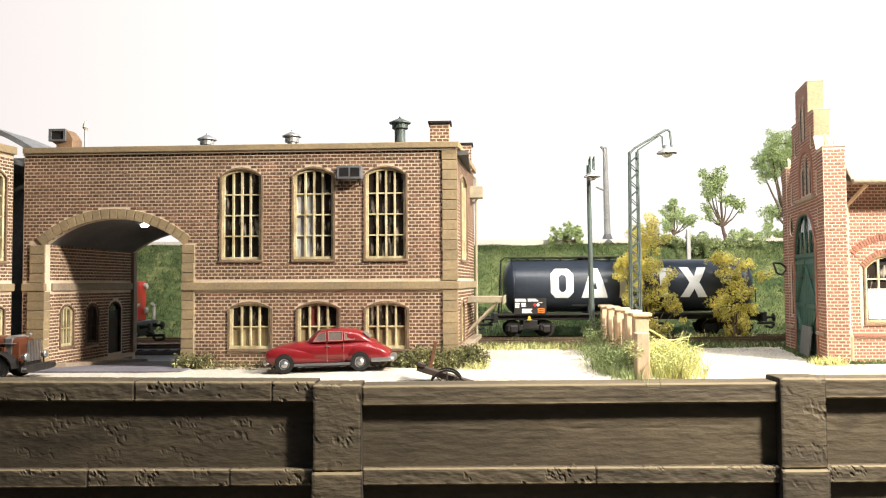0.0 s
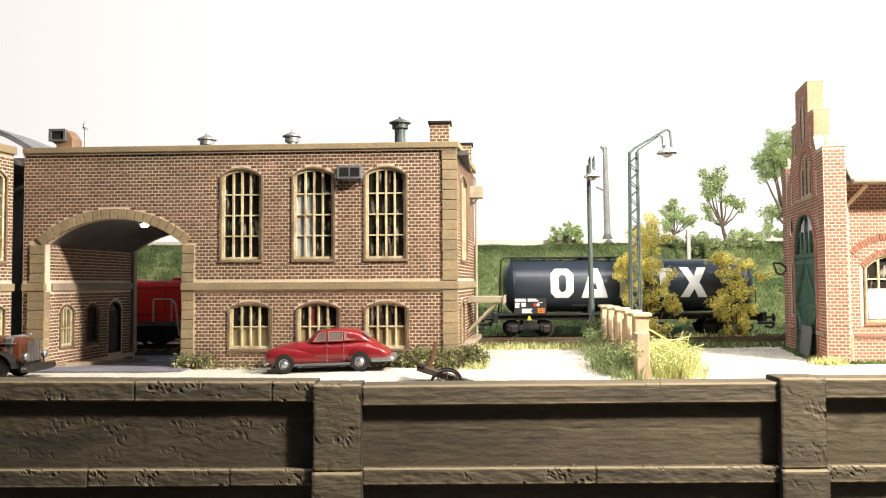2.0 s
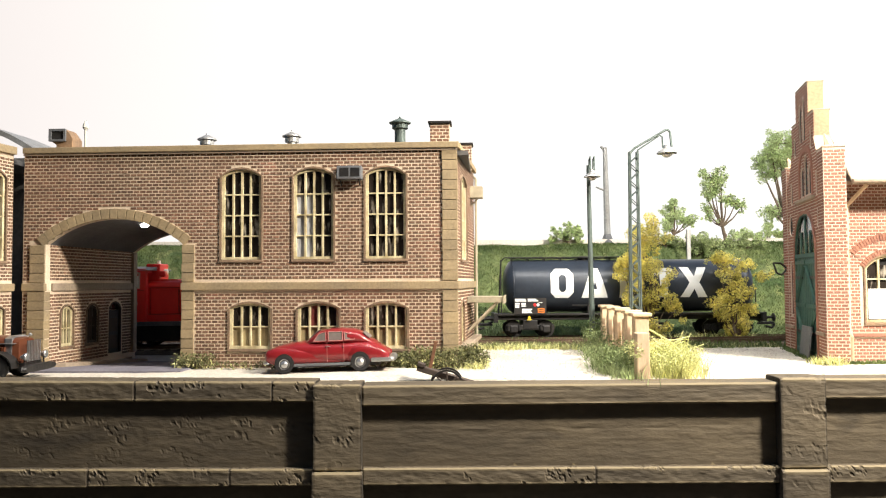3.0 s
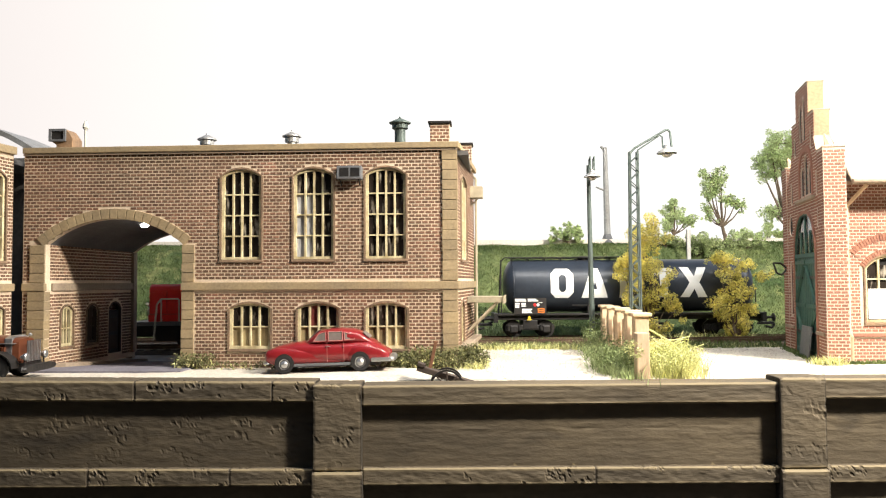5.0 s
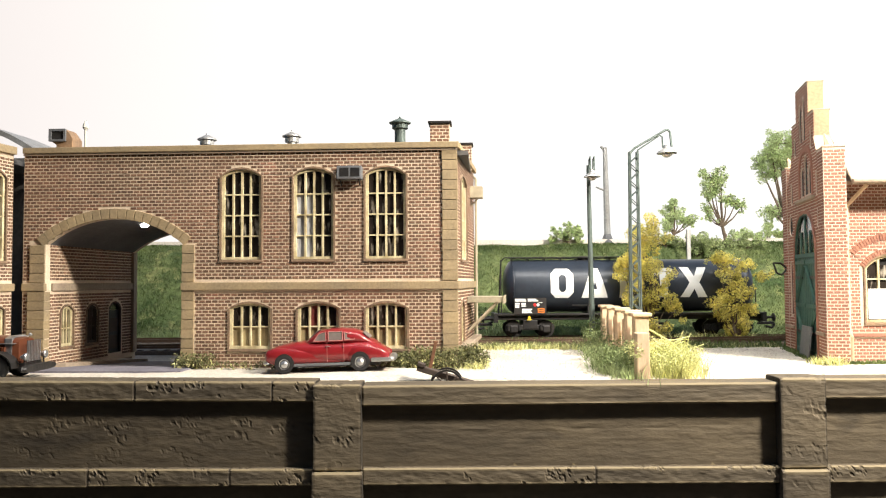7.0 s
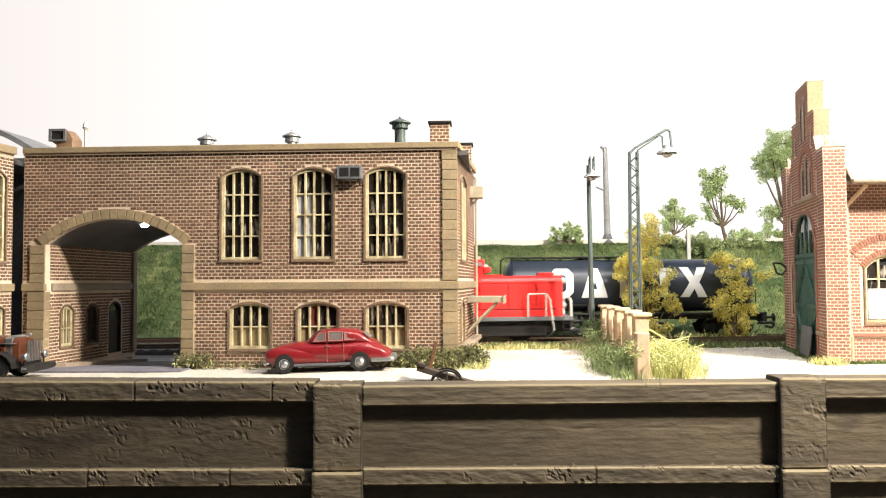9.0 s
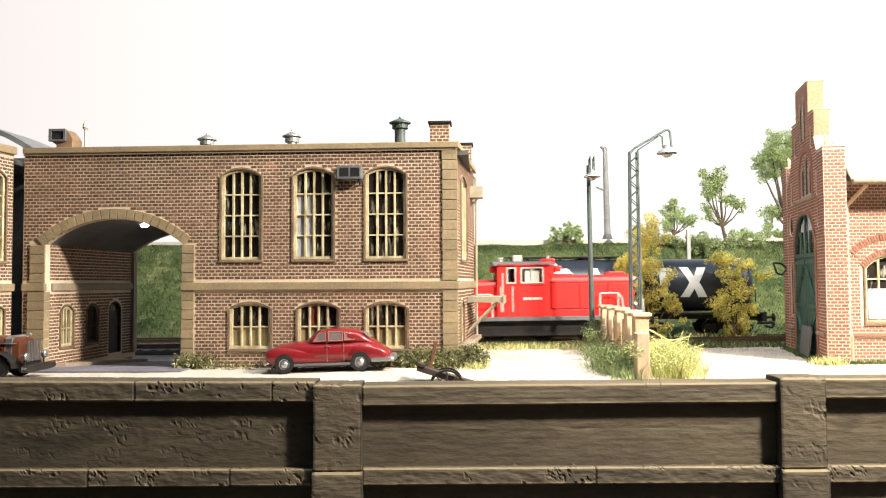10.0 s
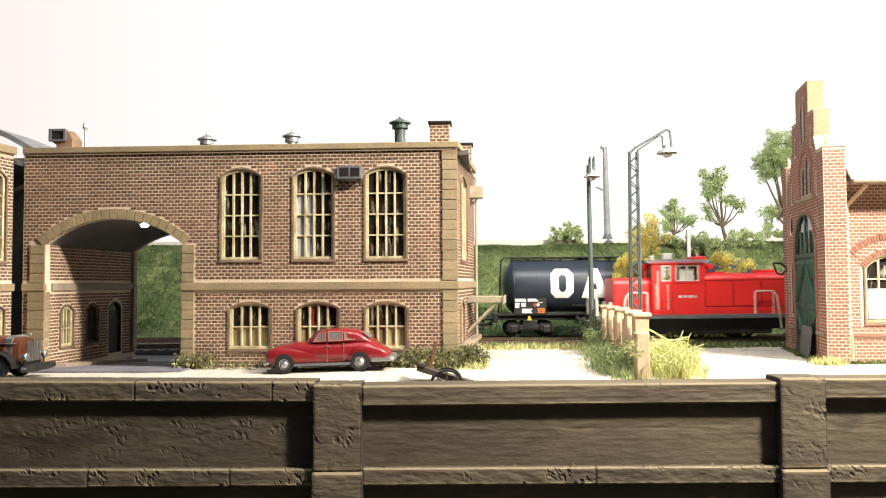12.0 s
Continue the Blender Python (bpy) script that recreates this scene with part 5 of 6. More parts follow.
            for z in (0.35, 0.62, 0.9):
                box(bm, x - 0.16, x + 0.16, y - 0.1, y + 0.1, z, z + 0.03)
            part("step", bm, M_BLACK, t)
        for x in (-0.66, 9.2):
            bm = bmesh.new()
            tube(bm, [(x, y * 0.85, 0.6), (x, y * 0.85, 2.0), (x, y * 0.6, 2.1)], 0.07, 6)
            part("end_rail", bm, M_OFFWHITE, t)
    part("step_bar", boxbm(-0.6, 0.5, -1.5, -1.4, 0.3, 0.34), M_BLACK, t)
    for k, (x, w) in enumerate(((3.3, 0.2), (3.56, 0.16), (3.78, 0.3), (4.12, 0.08))):
        part("number_bar", boxbm(x, x + w, -1.472, -1.461, 2.08, 2.2), M_OFFWHITE, cab)
    for s, x in ((-1, -0.8), (1, 9.28)):
        buffers(t, x, 0.55 * s, 0.98)
        bm = bmesh.new()
        tube(bm, [(x, 0, 0.7), (x + 0.4 * s, 0, 0.5), (x + 0.85 * s, 0, 0.52), (x + 0.9 * s, 0, 0.32), (x + 0.5 * s, 0, 0.25), (x + 0.3 * s, 0, 0.42)], 0.07, 6)
        box(bm, min(x, x + 0.9 * s), max(x, x + 0.9 * s), -0.12, 0.12, 0.44, 0.56)
        part("coupler", bm, M_BLACK, t)
    # wheels: tyre with spokes and crank pin
    wheels = []
    for x in (1.9, 4.3, 6.7):
        for s in (-1, 1):
            bm = bmesh.new()
            lathe(bm, [(0.62, -0.06), (0.625, 0.05), (0.66, 0.055), (0.66, 0.08), (0.5, 0.08), (0.5, -0.06)], n=28, axis="Y", hollow=True)
            if s > 0:
                bmesh.ops.rotate(bm, matrix=Matrix.Rotation(math.pi, 3, "Z"), verts=bm.verts)
            w = part("wheel", bm, M_BLACK, t, m=pose(x, 0.74 * s, 0.625))
            for k in range(9):
                bm = bmesh.new()
                a = 2 * math.pi * k / 9
                cyl(bm, (0.08 * math.cos(a), 0, 0.08 * math.sin(a)), (0.54 * math.cos(a), 0, 0.54 * math.sin(a)), 0.05, n=5)
                part("spoke", bm, M_BLACK, w)
            bm = bmesh.new()
            cyl(bm, (0, -0.1, 0), (0, 0.1, 0), 0.14, n=12)
            part("hub", bm, M_BLACK, w)
            bm = bmesh.new()
            cyl(bm, (0.25, 0.02 * s, 0), (0.25, 0.16 * s, 0), 0.07, n=10)
            part("crank_pin", bm, M_SILL, w)
            wheels.append((w, x, 0.74 * s))
    return t, wheels


# ---- road vehicles and cart ----
def loft(rings):
    bm = bmesh.new()
    vs = [[bm.verts.new(p) for p in ring] for ring in rings]
    n = len(rings[0])
    for a, b in zip(vs, vs[1:]):
        for i in range(n):
            j = (i + 1) % n
            bm.faces.new((a[i], a[j], b[j], b[i]))
    bm.faces.new(vs[0][::-1])
    bm.faces.new(vs[-1])
    bmesh.ops.recalc_face_normals(bm, faces=bm.faces)
    return bm


def hull(stations, n=24, power=3.2):
    """Rings of superellipses: each station is x, half width, bottom, top."""
    rings = []
    for x, w, z0, z1 in stations:
        ring = []
        for i in range(n):
            a = 2 * math.pi * i / n
            c, s = math.cos(a), math.sin(a)
            ring.append((x, w * math.copysign(abs(c) ** (2 / power), c), (z0 + z1) / 2 + (z1 - z0) / 2 * math.copysign(abs(s) ** (2 / power), s)))
        rings.append(ring)
    return loft(rings)


def road_wheel(parent, x, y, r, hub):
    s = -1 if y < 0 else 1
    bm = bmesh.new()
    lathe(bm, [(r * 0.55, -0.09), (r * 0.9, -0.1), (r, -0.06), (r, 0.06), (r * 0.9, 0.1), (r * 0.55, 0.09)], n=26, axis="Y")
    w = part("wheel", bm, M_TYRE, parent, m=pose(x, y, r))
    bm = bmesh.new()
    lathe(bm, [(r * 0.6, 0), (r * 0.58, 0.105 * s), (r * 0.45, 0.085 * s), (r * 0.33, 0.11 * s), (r * 0.2, 0.14 * s), (0.01, 0.15 * s)], n=22, axis="Y")
    part("hubcap", bm, hub, w)


def make_car():
    # front towards -x
    t = thing("saloon_car", pose(-6.25, 28.45, -0.01, 0, -1.7, 0) @ Matrix.Scale(0.955, 4), "red rounded vintage saloon car parked by the house", "car")
    body = hull([(0.08, 0.42, 0.42, 0.76), (0.16, 0.58, 0.36, 0.87), (0.4, 0.70, 0.3, 0.96), (0.8, 0.76, 0.28, 1.05), (1.4, 0.80, 0.27, 1.12), (2.0, 0.83, 0.27, 1.10), (2.8, 0.84, 0.27, 1.08),
                 (3.4, 0.82, 0.27, 1.10), (3.8, 0.76, 0.28, 1.08), (4.15, 0.68, 0.3, 0.96), (4.4, 0.58, 0.34, 0.79), (4.52, 0.45, 0.38, 0.66), (4.58, 0.3, 0.42, 0.58)], 28, 3.2)
    b = part("body", body, M_CARRED, t, smooth=True)
    cabin = hull([(1.5, 0.56, 0.95, 1.12), (1.65, 0.63, 0.95, 1.22), (1.85, 0.68, 0.95, 1.40), (2.05, 0.71, 0.95, 1.50), (2.4, 0.73, 0.95, 1.55), (2.8, 0.73, 0.95, 1.55), (3.25, 0.72, 0.95, 1.51),
                  (3.5, 0.69, 0.95, 1.42), (3.7, 0.63, 0.95, 1.27), (3.84, 0.57, 0.9, 1.15), (4.1, 0.46, 0.85, 1.0)], 28, 3.0)
    part("cabin", cabin, M_CARRED, t, smooth=True)
    for y in (-1, 1):
        # flowing front wing and rear wing
        fw = hull([(0.05, 0.1, 0.45, 0.75), (0.15, 0.17, 0.36, 0.86), (0.5, 0.2, 0.3, 0.93), (1.0, 0.19, 0.3, 0.9), (1.7, 0.15, 0.3, 0.78), (2.4, 0.1, 0.32, 0.62), (3.0, 0.05, 0.34, 0.48)], 20, 2.6)
        bmesh.ops.translate(fw, vec=(0, 0.68 * y, 0), verts=fw.verts)
        part("front_wing", fw, M_CARRED, b, smooth=True)
        rw = hull([(2.95, 0.05, 0.4, 0.6), (3.1, 0.14, 0.32, 0.86), (3.45, 0.19, 0.3, 0.97), (3.9, 0.19, 0.32, 0.93), (4.3, 0.15, 0.36, 0.8), (4.58, 0.08, 0.42, 0.62)], 20, 2.6)
        bmesh.ops.translate(rw, vec=(0, 0.69 * y, 0), verts=rw.verts)
        part("rear_wing", rw, M_CARRED, b, smooth=True)
        for x in (0.76, 3.52):
            bm = bmesh.new()
            lathe(bm, [(0.352, -0.02), (0.352, 0.02)], n=24, axis="Y")
            part("wheel_arch", bm, M_BLACK, b, m=pose(x, 0.875 * y, 0.36))
        part("side_trim", boxbm(1.05, 3.2, 0.845 * y - 0.03, 0.845 * y + 0.03, 0.24, 0.33, bevel=0.01), M_SILL, b)
        # windows
        for q in ([(1.82, 1.12), (2.27, 1.12), (2.27, 1.46), (2.02, 1.40)], [(2.36, 1.12), (2.88, 1.12), (2.87, 1.45), (2.36, 1.46)], [(2.96, 1.13), (3.32, 1.15), (3.26, 1.31), (2.95, 1.43)]):
            bm = prism(q, -0.02, 0.02, bevel=0.008)
            for v in bm.verts:
                v.co.y += y * (0.732 - 0.16 * max(0, v.co.z - 1.2) - 0.16 * max(0, v.co.x - 2.95))
            part("side_window", bm, M_PALEGLASS, t)
            rim = bmesh.new()
            for (xa, za), (xb, zb) in zip(q, q[1:] + q[:1]):
                pa, pb = [(x, y * (0.757 - 0.16 * max(0, z - 1.2) - 0.16 * max(0, x - 2.95)), z) for x, z in ((xa, za), (xb, zb))]
                cyl(rim, pa, pb, 0.018, n=5)
            part("window_trim", rim, M_CARTRIM, t)
        bm = bmesh.new()
        lathe(bm, [(0.11, 0), (0.12, -0.04), (0.08, -0.07), (0.01, -0.08)], n=16, axis="X")
        part("headlamp", bm, M_CHROME, b, m=pose(0.08, 0.6 * y, 0.66))
        part("door_handle", boxbm(2.3, 2.45, 0.84 * y - 0.02, 0.84 * y + 0.02, 0.92, 0.95, bevel=0.008), M_CHROME, b)
        for x in (2.31, 2.92):
            part("door_seam", boxbm(x, x + 0.016, 0.82 * y - 0.02, 0.82 * y + 0.024, 0.36, 1.08), M_CARTRIM, b)
        for x in (0.76, 3.52):
            road_wheel(t, x, 0.80 * y, 0.33, M_CHROME)
    for q, x in (((1.62, 1.10), 0), ((3.5, 1.12), 1)):
        pts = [(1.6, 1.2), (1.63, 1.2), (1.98, 1.5), (1.95, 1.5)] if x == 0 else [(3.86, 1.18), (3.83, 1.18), (3.6, 1.38), (3.63, 1.38)]
        part("windscreen", prism(pts, -0.5, 0.5), M_PALEGLASS, t)
    bm = hull([(-0.08, 0.6, 0.32, 0.44), (0.0, 0.82, 0.3, 0.46), (0.12, 0.86, 0.3, 0.46), (0.2, 0.8, 0.32, 0.44)], 16, 3)
    part("front_bumper", bm, M_CHROME, t, smooth=True)
    bm = hull([(4.45, 0.8, 0.32, 0.46), (4.58, 0.88, 0.29, 0.52), (4.72, 0.86, 0.29, 0.52), (4.8, 0.6, 0.33, 0.48)], 16, 3)
    part("rear_bumper", bm, M_CHROME, t, smooth=True)
    part("bumper_wrap", boxbm(3.92, 4.6, -0.9, -0.8, 0.32, 0.47, bevel=0.03), M_CHROME, t)
    part("underbody", boxbm(0.5, 4.2, -0.6, 0.6, 0.18, 0.4), M_BLACK, t)


def make_truck():
    t = thing("vintage_truck", pose(-13.72, 26.75, 0), "brown vintage truck with chrome radiator and black wings", "truck")
    # front at x = 0, the rest reaches to -x
    hood = hull([(-0.32, 0.5, 0.55, 1.36), (-0.5, 0.52, 0.5, 1.40), (-1.6, 0.62, 0.5, 1.46), (-2.2, 0.68, 0.5, 1.5)], 24, 5)
    b = part("bonnet", hood, M_BROWN, t)
    for k in range(13):
        x = -0.75 - 0.07 * k
        part("louvre", boxbm(x, x + 0.035, -0.655, -0.5, 0.78, 1.1, bevel=0.01), M_BROWN, b)
    part("trim_strip", boxbm(-2.2, -0.4, -0.66, -0.5, 1.2, 1.225), M_CHROME, b)
    rad = part("radiator", prism([(-0.56, 0.5), (0.56, 0.5), (0.54, 1.38), (0.3, 1.46), (-0.3, 1.46), (-0.54, 1.38)], -0.36, -0.1, bevel=0.04), M_CHROME, t)
    rad.data.transform(Matrix.Rotation(radians(-90), 4, "Z"))
    rad.data.transform(Matrix.Translation((-0.42 * S, 0, 0)))
    for k in range(9):
        y = -0.4 + 0.1 * k
        part("radiator_bar", boxbm(-0.085, -0.06, y - 0.02, y + 0.02, 0.6, 1.3), M_CHROME, rad)
    bm = bmesh.new()
    lathe(bm, [(0.06, 1.44), (0.06, 1.5), (0.02, 1.54)], at=(-0.2, 0, 0), n=10)
    part("filler_cap", bm, M_CHROME, rad)
    for y in (-1, 1):
        ring = []
        for i in range(11):
            a = math.pi * i / 10
            c, s = math.cos(a), math.sin(a)
            ring.append([(-0.95 + 0.66 * c, y * 0.98, 0.42 + 0.55 * s), (-0.95 + 0.66 * c, y * 0.5, 0.42 + 0.58 * s), (-0.95 + 0.62 * c, y * 0.5, 0.42 + 0.53 * s), (-0.95 + 0.62 * c, y * 0.96, 0.42 + 0.5 * s)])
        part("wing", loft(ring), M_BLACK, t)
        road_wheel(t, -0.95, 0.8 * y, 0.46, M_BLACK)
        road_wheel(t, -4.6, 0.8 * y, 0.46, M_BROWN)
        bm = bmesh.new()
        lathe(bm, [(0.03, -0.2), (0.12, -0.05), (0.14, 0.02), (0.11, 0.05), (0.01, 0.06)], n=16, axis="X")
        part("headlamp", bm, M_CHROME, t, m=pose(0.0, 0.62 * y, 0.78))
        bm = bmesh.new()
        cyl(bm, (-0.05, 0.62 * y, 0.45), (-0.05, 0.62 * y, 0.68), 0.03, n=6)
        part("lamp_stalk", bm, M_BLACK, t)
    bm = hull([(-0.05, 0.95, 0.28, 0.5), (0.08, 1.1, 0.26, 0.52), (0.2, 1.0, 0.28, 0.5)], 16, 4)
    part("bumper", bm, M_BLACK, t)
    part("chassis", boxbm(-5.6, -0.1, -0.45, 0.45, 0.35, 0.55), M_BLACK, t)
    part("cab", boxbm(-3.5, -2.15, -0.85, 0.85, 0.55, 2.2, bevel=0.12), M_BROWN, t)
    part("cargo_bed", boxbm(-6.0, -3.6, -0.95, 0.95, 0.8, 1.3, bevel=0.04), M_TAN, t)


def make_cart():
    t = thing("hand_cart", pose(0.1, 25.66, -0.7) @ Matrix.Scale(1.12, 4), "dark two-wheeled wooden handcart behind the wall", "cart")
    for y in (-0.32, 0.32):
        bm = bmesh.new()
        lathe(bm, [(0.44, -0.03), (0.48, -0.03), (0.48, 0.03), (0.44, 0.03), (0.42, 0.0)], n=28, axis="Y", hollow=True)
        w = part("wheel", bm, M_BLACK, t, m=pose(0, y, 0.48))
        bm = bmesh.new()
        for k in range(8):
            a = math.pi * k / 4
            cyl(bm, (0, 0, 0), (0.44 * math.cos(a), 0, 0.44 * math.sin(a)), 0.022, n=5)
        part("spokes", bm, M_WOODDARK, w)
        bm = bmesh.new()
        cyl(bm, (0, -0.07, 0), (0, 0.07, 0), 0.08, n=12)
        part("hub", bm, M_CHROME, w)
    bm = bmesh.new()
    box(bm, -0.95, 1.35, -0.24, 0.24, -0.08, 0.08, bevel=0.02, m=pose(0.06, 0, 0.72, 0, 17, 0))
    part("load_board", bm, M_WOODDARK, t)
    bm = bmesh.new()
    box(bm, -0.97, -0.75, -0.27, 0.27, 0.06, 0.16, bevel=0.02, m=pose(0.06, 0, 0.72, 0, 17, 0))
    part("end_board", bm, M_WOODDARK, t)
    bm = bmesh.new()
    box(bm, -0.05, 0.05, -0.04, 0.04, 0.0, 0.86, bevel=0.015, m=pose(-0.5, 0.1, 0.9, 0, 13, 0))
    part("stake", bm, M_STAKE, t)


# ---- lamps, masts, fence ----
def make_lamps():
    t = thing("lattice_lamp", pose(8.25, 34.0, 0.2), "grey-green lattice mast lamp with curved arm", "street lamp")
    for x in (-0.22, 0.22):
        for y in (-0.18, 0.18):
            bm = bmesh.new()
            cyl(bm, (x, y, -0.25), (x * 0.75, y * 0.75, 8.55), 0.045, n=5)
            part("mast_leg", bm, M_MAST, t)
    bm = bmesh.new()
    n = 22
    for k in range(n):
        z0, z1 = 0.2 + 8.2 * k / n, 0.2 + 8.2 * (k + 1) / n
        s = 1 if k % 2 else -1
        for y in (-0.17, 0.17):
            cyl(bm, (-0.2 * s, y, z0), (0.2 * s, y, z1), 0.024, n=4)
        cyl(bm, (0.19, -0.17 * s, z0), (0.19, 0.17 * s, z1), 0.022, n=4)
    part("mast_lacing", bm, M_MAST, t)
    bm = bmesh.new()
    tube(bm, [(-0.12, 0, 8.5), (0.05, 0, 8.7), (0.85, 0, 9.15), (1.35, 0, 9.45), (1.5, 0, 9.5), (1.6, 0, 9.4), (1.66, 0, 8.75)], 0.05, 7)
    tube(bm, [(0.15, 0, 8.4), (0.2, 0, 8.62), (1.15, 0, 9.25), (1.26, 0, 9.2), (1.28, 0, 8.7)], 0.035, 6)
    part("arm", bm, M_MAST, t)
    bm = bmesh.new()
    lathe(bm, [(0.14, 0.18), (0.16, 0.05), (0.38, -0.08), (0.44, -0.16), (0.40, -0.17)], at=(1.45, 0, 8.62), n=18)
    sh = part("shade", bm, M_ZINC, t)
    bm = bmesh.new()
    lathe(bm, [(0.2, 0.0), (0.22, -0.08), (0.14, -0.16), (0.01, -0.19)], at=(1.45, 0, 8.47), n=14)
    part("bulb", bm, M_LAMPGLASS, sh)

    t = thing("platform_lamp", pose(6.95, 37.0, 0), "slim grey-green lamp post with enamel shade", "street lamp")
    bm = bmesh.new()
    cyl(bm, (0, 0, -0.05), (-0.1, 0, 8.6), 0.14, 0.09, n=10)
    part("post", bm, M_MAST, t)
    bm = bmesh.new()
    for x in (-0.09, 0.09):
        tube(bm, [(x, -0.05, 8.1), (x, -0.2, 8.85), (x, -0.5, 8.95), (x, -0.55, 8.3)], 0.035, 6)
    part("arm", bm, M_MAST, t)
    bm = bmesh.new()
    lathe(bm, [(0.1, 0.2), (0.14, 0.05), (0.33, -0.06), (0.4, -0.14), (0.36, -0.15)], at=(-0.03, -0.55, 8.12), n=18)
    sh = part("shade", bm, M_ZINC, t)
    bm = bmesh.new()
    lathe(bm, [(0.2, 0.0), (0.2, -0.08), (0.1, -0.16), (0.01, -0.18)], at=(-0.03, -0.55, 7.99), n=14)
    part("bulb", bm, M_LAMPGLASS, sh)

    t = thing("floodlight_mast", pose(12.0, 57.6, 6.05), "tall grey mast standing on the embankment", "mast")
    bm = bmesh.new()
    cyl(bm, (0, 0, -0.2), (-0.1, 0, 6.9), 0.26, 0.16, n=10)
    part("pole", bm, M_ZINC, t)
    bm = bmesh.new()
    cyl(bm, (0, 0, -0.3), (0, 0, 0.55), 0.6, 0.24, n=12)
    part("foot", bm, M_SILL, t)
    bm = bmesh.new()
    tube(bm, [(-0.1, 0, 6.6), (-0.4, 0, 7.0)], 0.09, 6)
    tube(bm, [(-0.1, 0, 3.7), (-0.8, 0, 4.0)], 0.07, 6)
    part("arm", bm, M_ZINC, t)
    t = thing("concrete_post", pose(16.4, 52.8, bank_z(16.4, 52.8)), "plain grey concrete post on the embankment", "post")
    part("shaft", boxbm(-0.13, 0.13, -0.13, 0.13, -0.5, 6.6 - bank_z(16.4, 52.8), bevel=0.03), M_ZINC, t)


def make_fence():
    t = thing("plank_fence", pose(0, 0, 0), "weathered timber plank fence with capped posts", "fence")
    posts = ((6.42, 25.75, 1.48, 0.42), (7.0, 28.2, 1.9, 0.5), (7.2, 30.4, 1.92, 0.48), (7.3, 32.6, 1.95, 0.46), (7.4, 34.7, 1.95, 0.44), (7.45, 36.4, 1.95, 0.42))
    for i, (x, y, hh, w) in enumerate(posts):
        p = part("post", boxbm(-w / 2, w / 2, -w / 2, w / 2, -0.1, hh, bevel=0.04), M_TAN, t, m=pose(x, y, 0, 0, 0, random.uniform(-4, 4)))
        if i:
            part("post_cap", boxbm(-w / 2 - 0.09, w / 2 + 0.09, -w / 2 - 0.09, w / 2 + 0.09, hh, hh + 0.13, bevel=0.04), M_TAN, p)
    for (xa, ya, ha, _), (xb, yb, hb, _) in zip(posts, posts[1:]):
        d = math.hypot(xb - xa, yb - ya)
        ang = math.degrees(math.atan2(yb - ya, xb - xa))
        n = 4
        for k in range(n):
            a = 0.3 + (d - 0.6) * k / n
            hh = min(ha, hb) - 0.25 + random.uniform(-0.12, 0.06)
            part("plank", boxbm(a, a + (d - 0.6) / n - 0.05, -0.04, 0.04, -0.1, hh, bevel=0.015), M_TAN, t, m=pose(xa, ya, 0, 0, 0, ang))
        part("fence_rail", boxbm(0.1, d - 0.1, -0.1, -0.045, 1.1, 1.22, bevel=0.02), M_TAN, t, m=pose(xa, ya, 0, 0, 0, ang))


# ---- plants ----
def lobed(name, foot, lobes, material, label, category, group, seed, count, size, thick, sub=7):
    """A tree or shrub with a curved stem from its foot to each lobe (x, z, radius) of its crown."""
    rng = np.random.default_rng(seed)
    x0, y0, z0 = foot
    t = thing(name, pose(x0, y0, z0), label, category, group=group)
    bm = bmesh.new()
    cs = []
    low = min(z - r for _, z, r in lobes) - z0
    fork = Vector((rng.normal(0, 0.05), 0, max(0.12, low * 0.75)))
    lean = sum(x for x, _, _ in lobes) / len(lobes) - x0
    fork.x += lean * 0.45
    cyl(bm, (0, 0, -0.25), fork * 0.5 + Vector((rng.normal(0, thick), 0, 0)), thick, thick * 0.8, n=7)
    cyl(bm, fork * 0.5 + Vector((0, 0, -0.02)), fork, thick * 0.8, thick * 0.65, n=7)
    for x, z, r in lobes:
        c = Vector((x - x0, rng.normal(0, 0.3), z - z0))
        mid = fork.lerp(c, 0.5) + Vector((rng.normal(0, 0.12) * r, 0, -0.25 * r))
        cyl(bm, fork, mid, thick * 0.5, thick * 0.32, n=5)
        cyl(bm, mid, c, thick * 0.32, thick * 0.15, n=5)
        for _ in range(sub):
            d = Vector(rng.normal(0, 0.62, 3)) * r
            d.z *= 0.8
            cyl(bm, c, c + d, thick * 0.14, thick * 0.06, n=4, caps=False)
            cs.append((c.x + d.x, c.y + d.y, c.z + d.z, r * rng.uniform(0.28, 0.7)))
    part("branchwork", bm, M_BARK, t)
    leaves("foliage", cs, count, size, material, t, spread=0.3, seed=seed + 50)
    return t


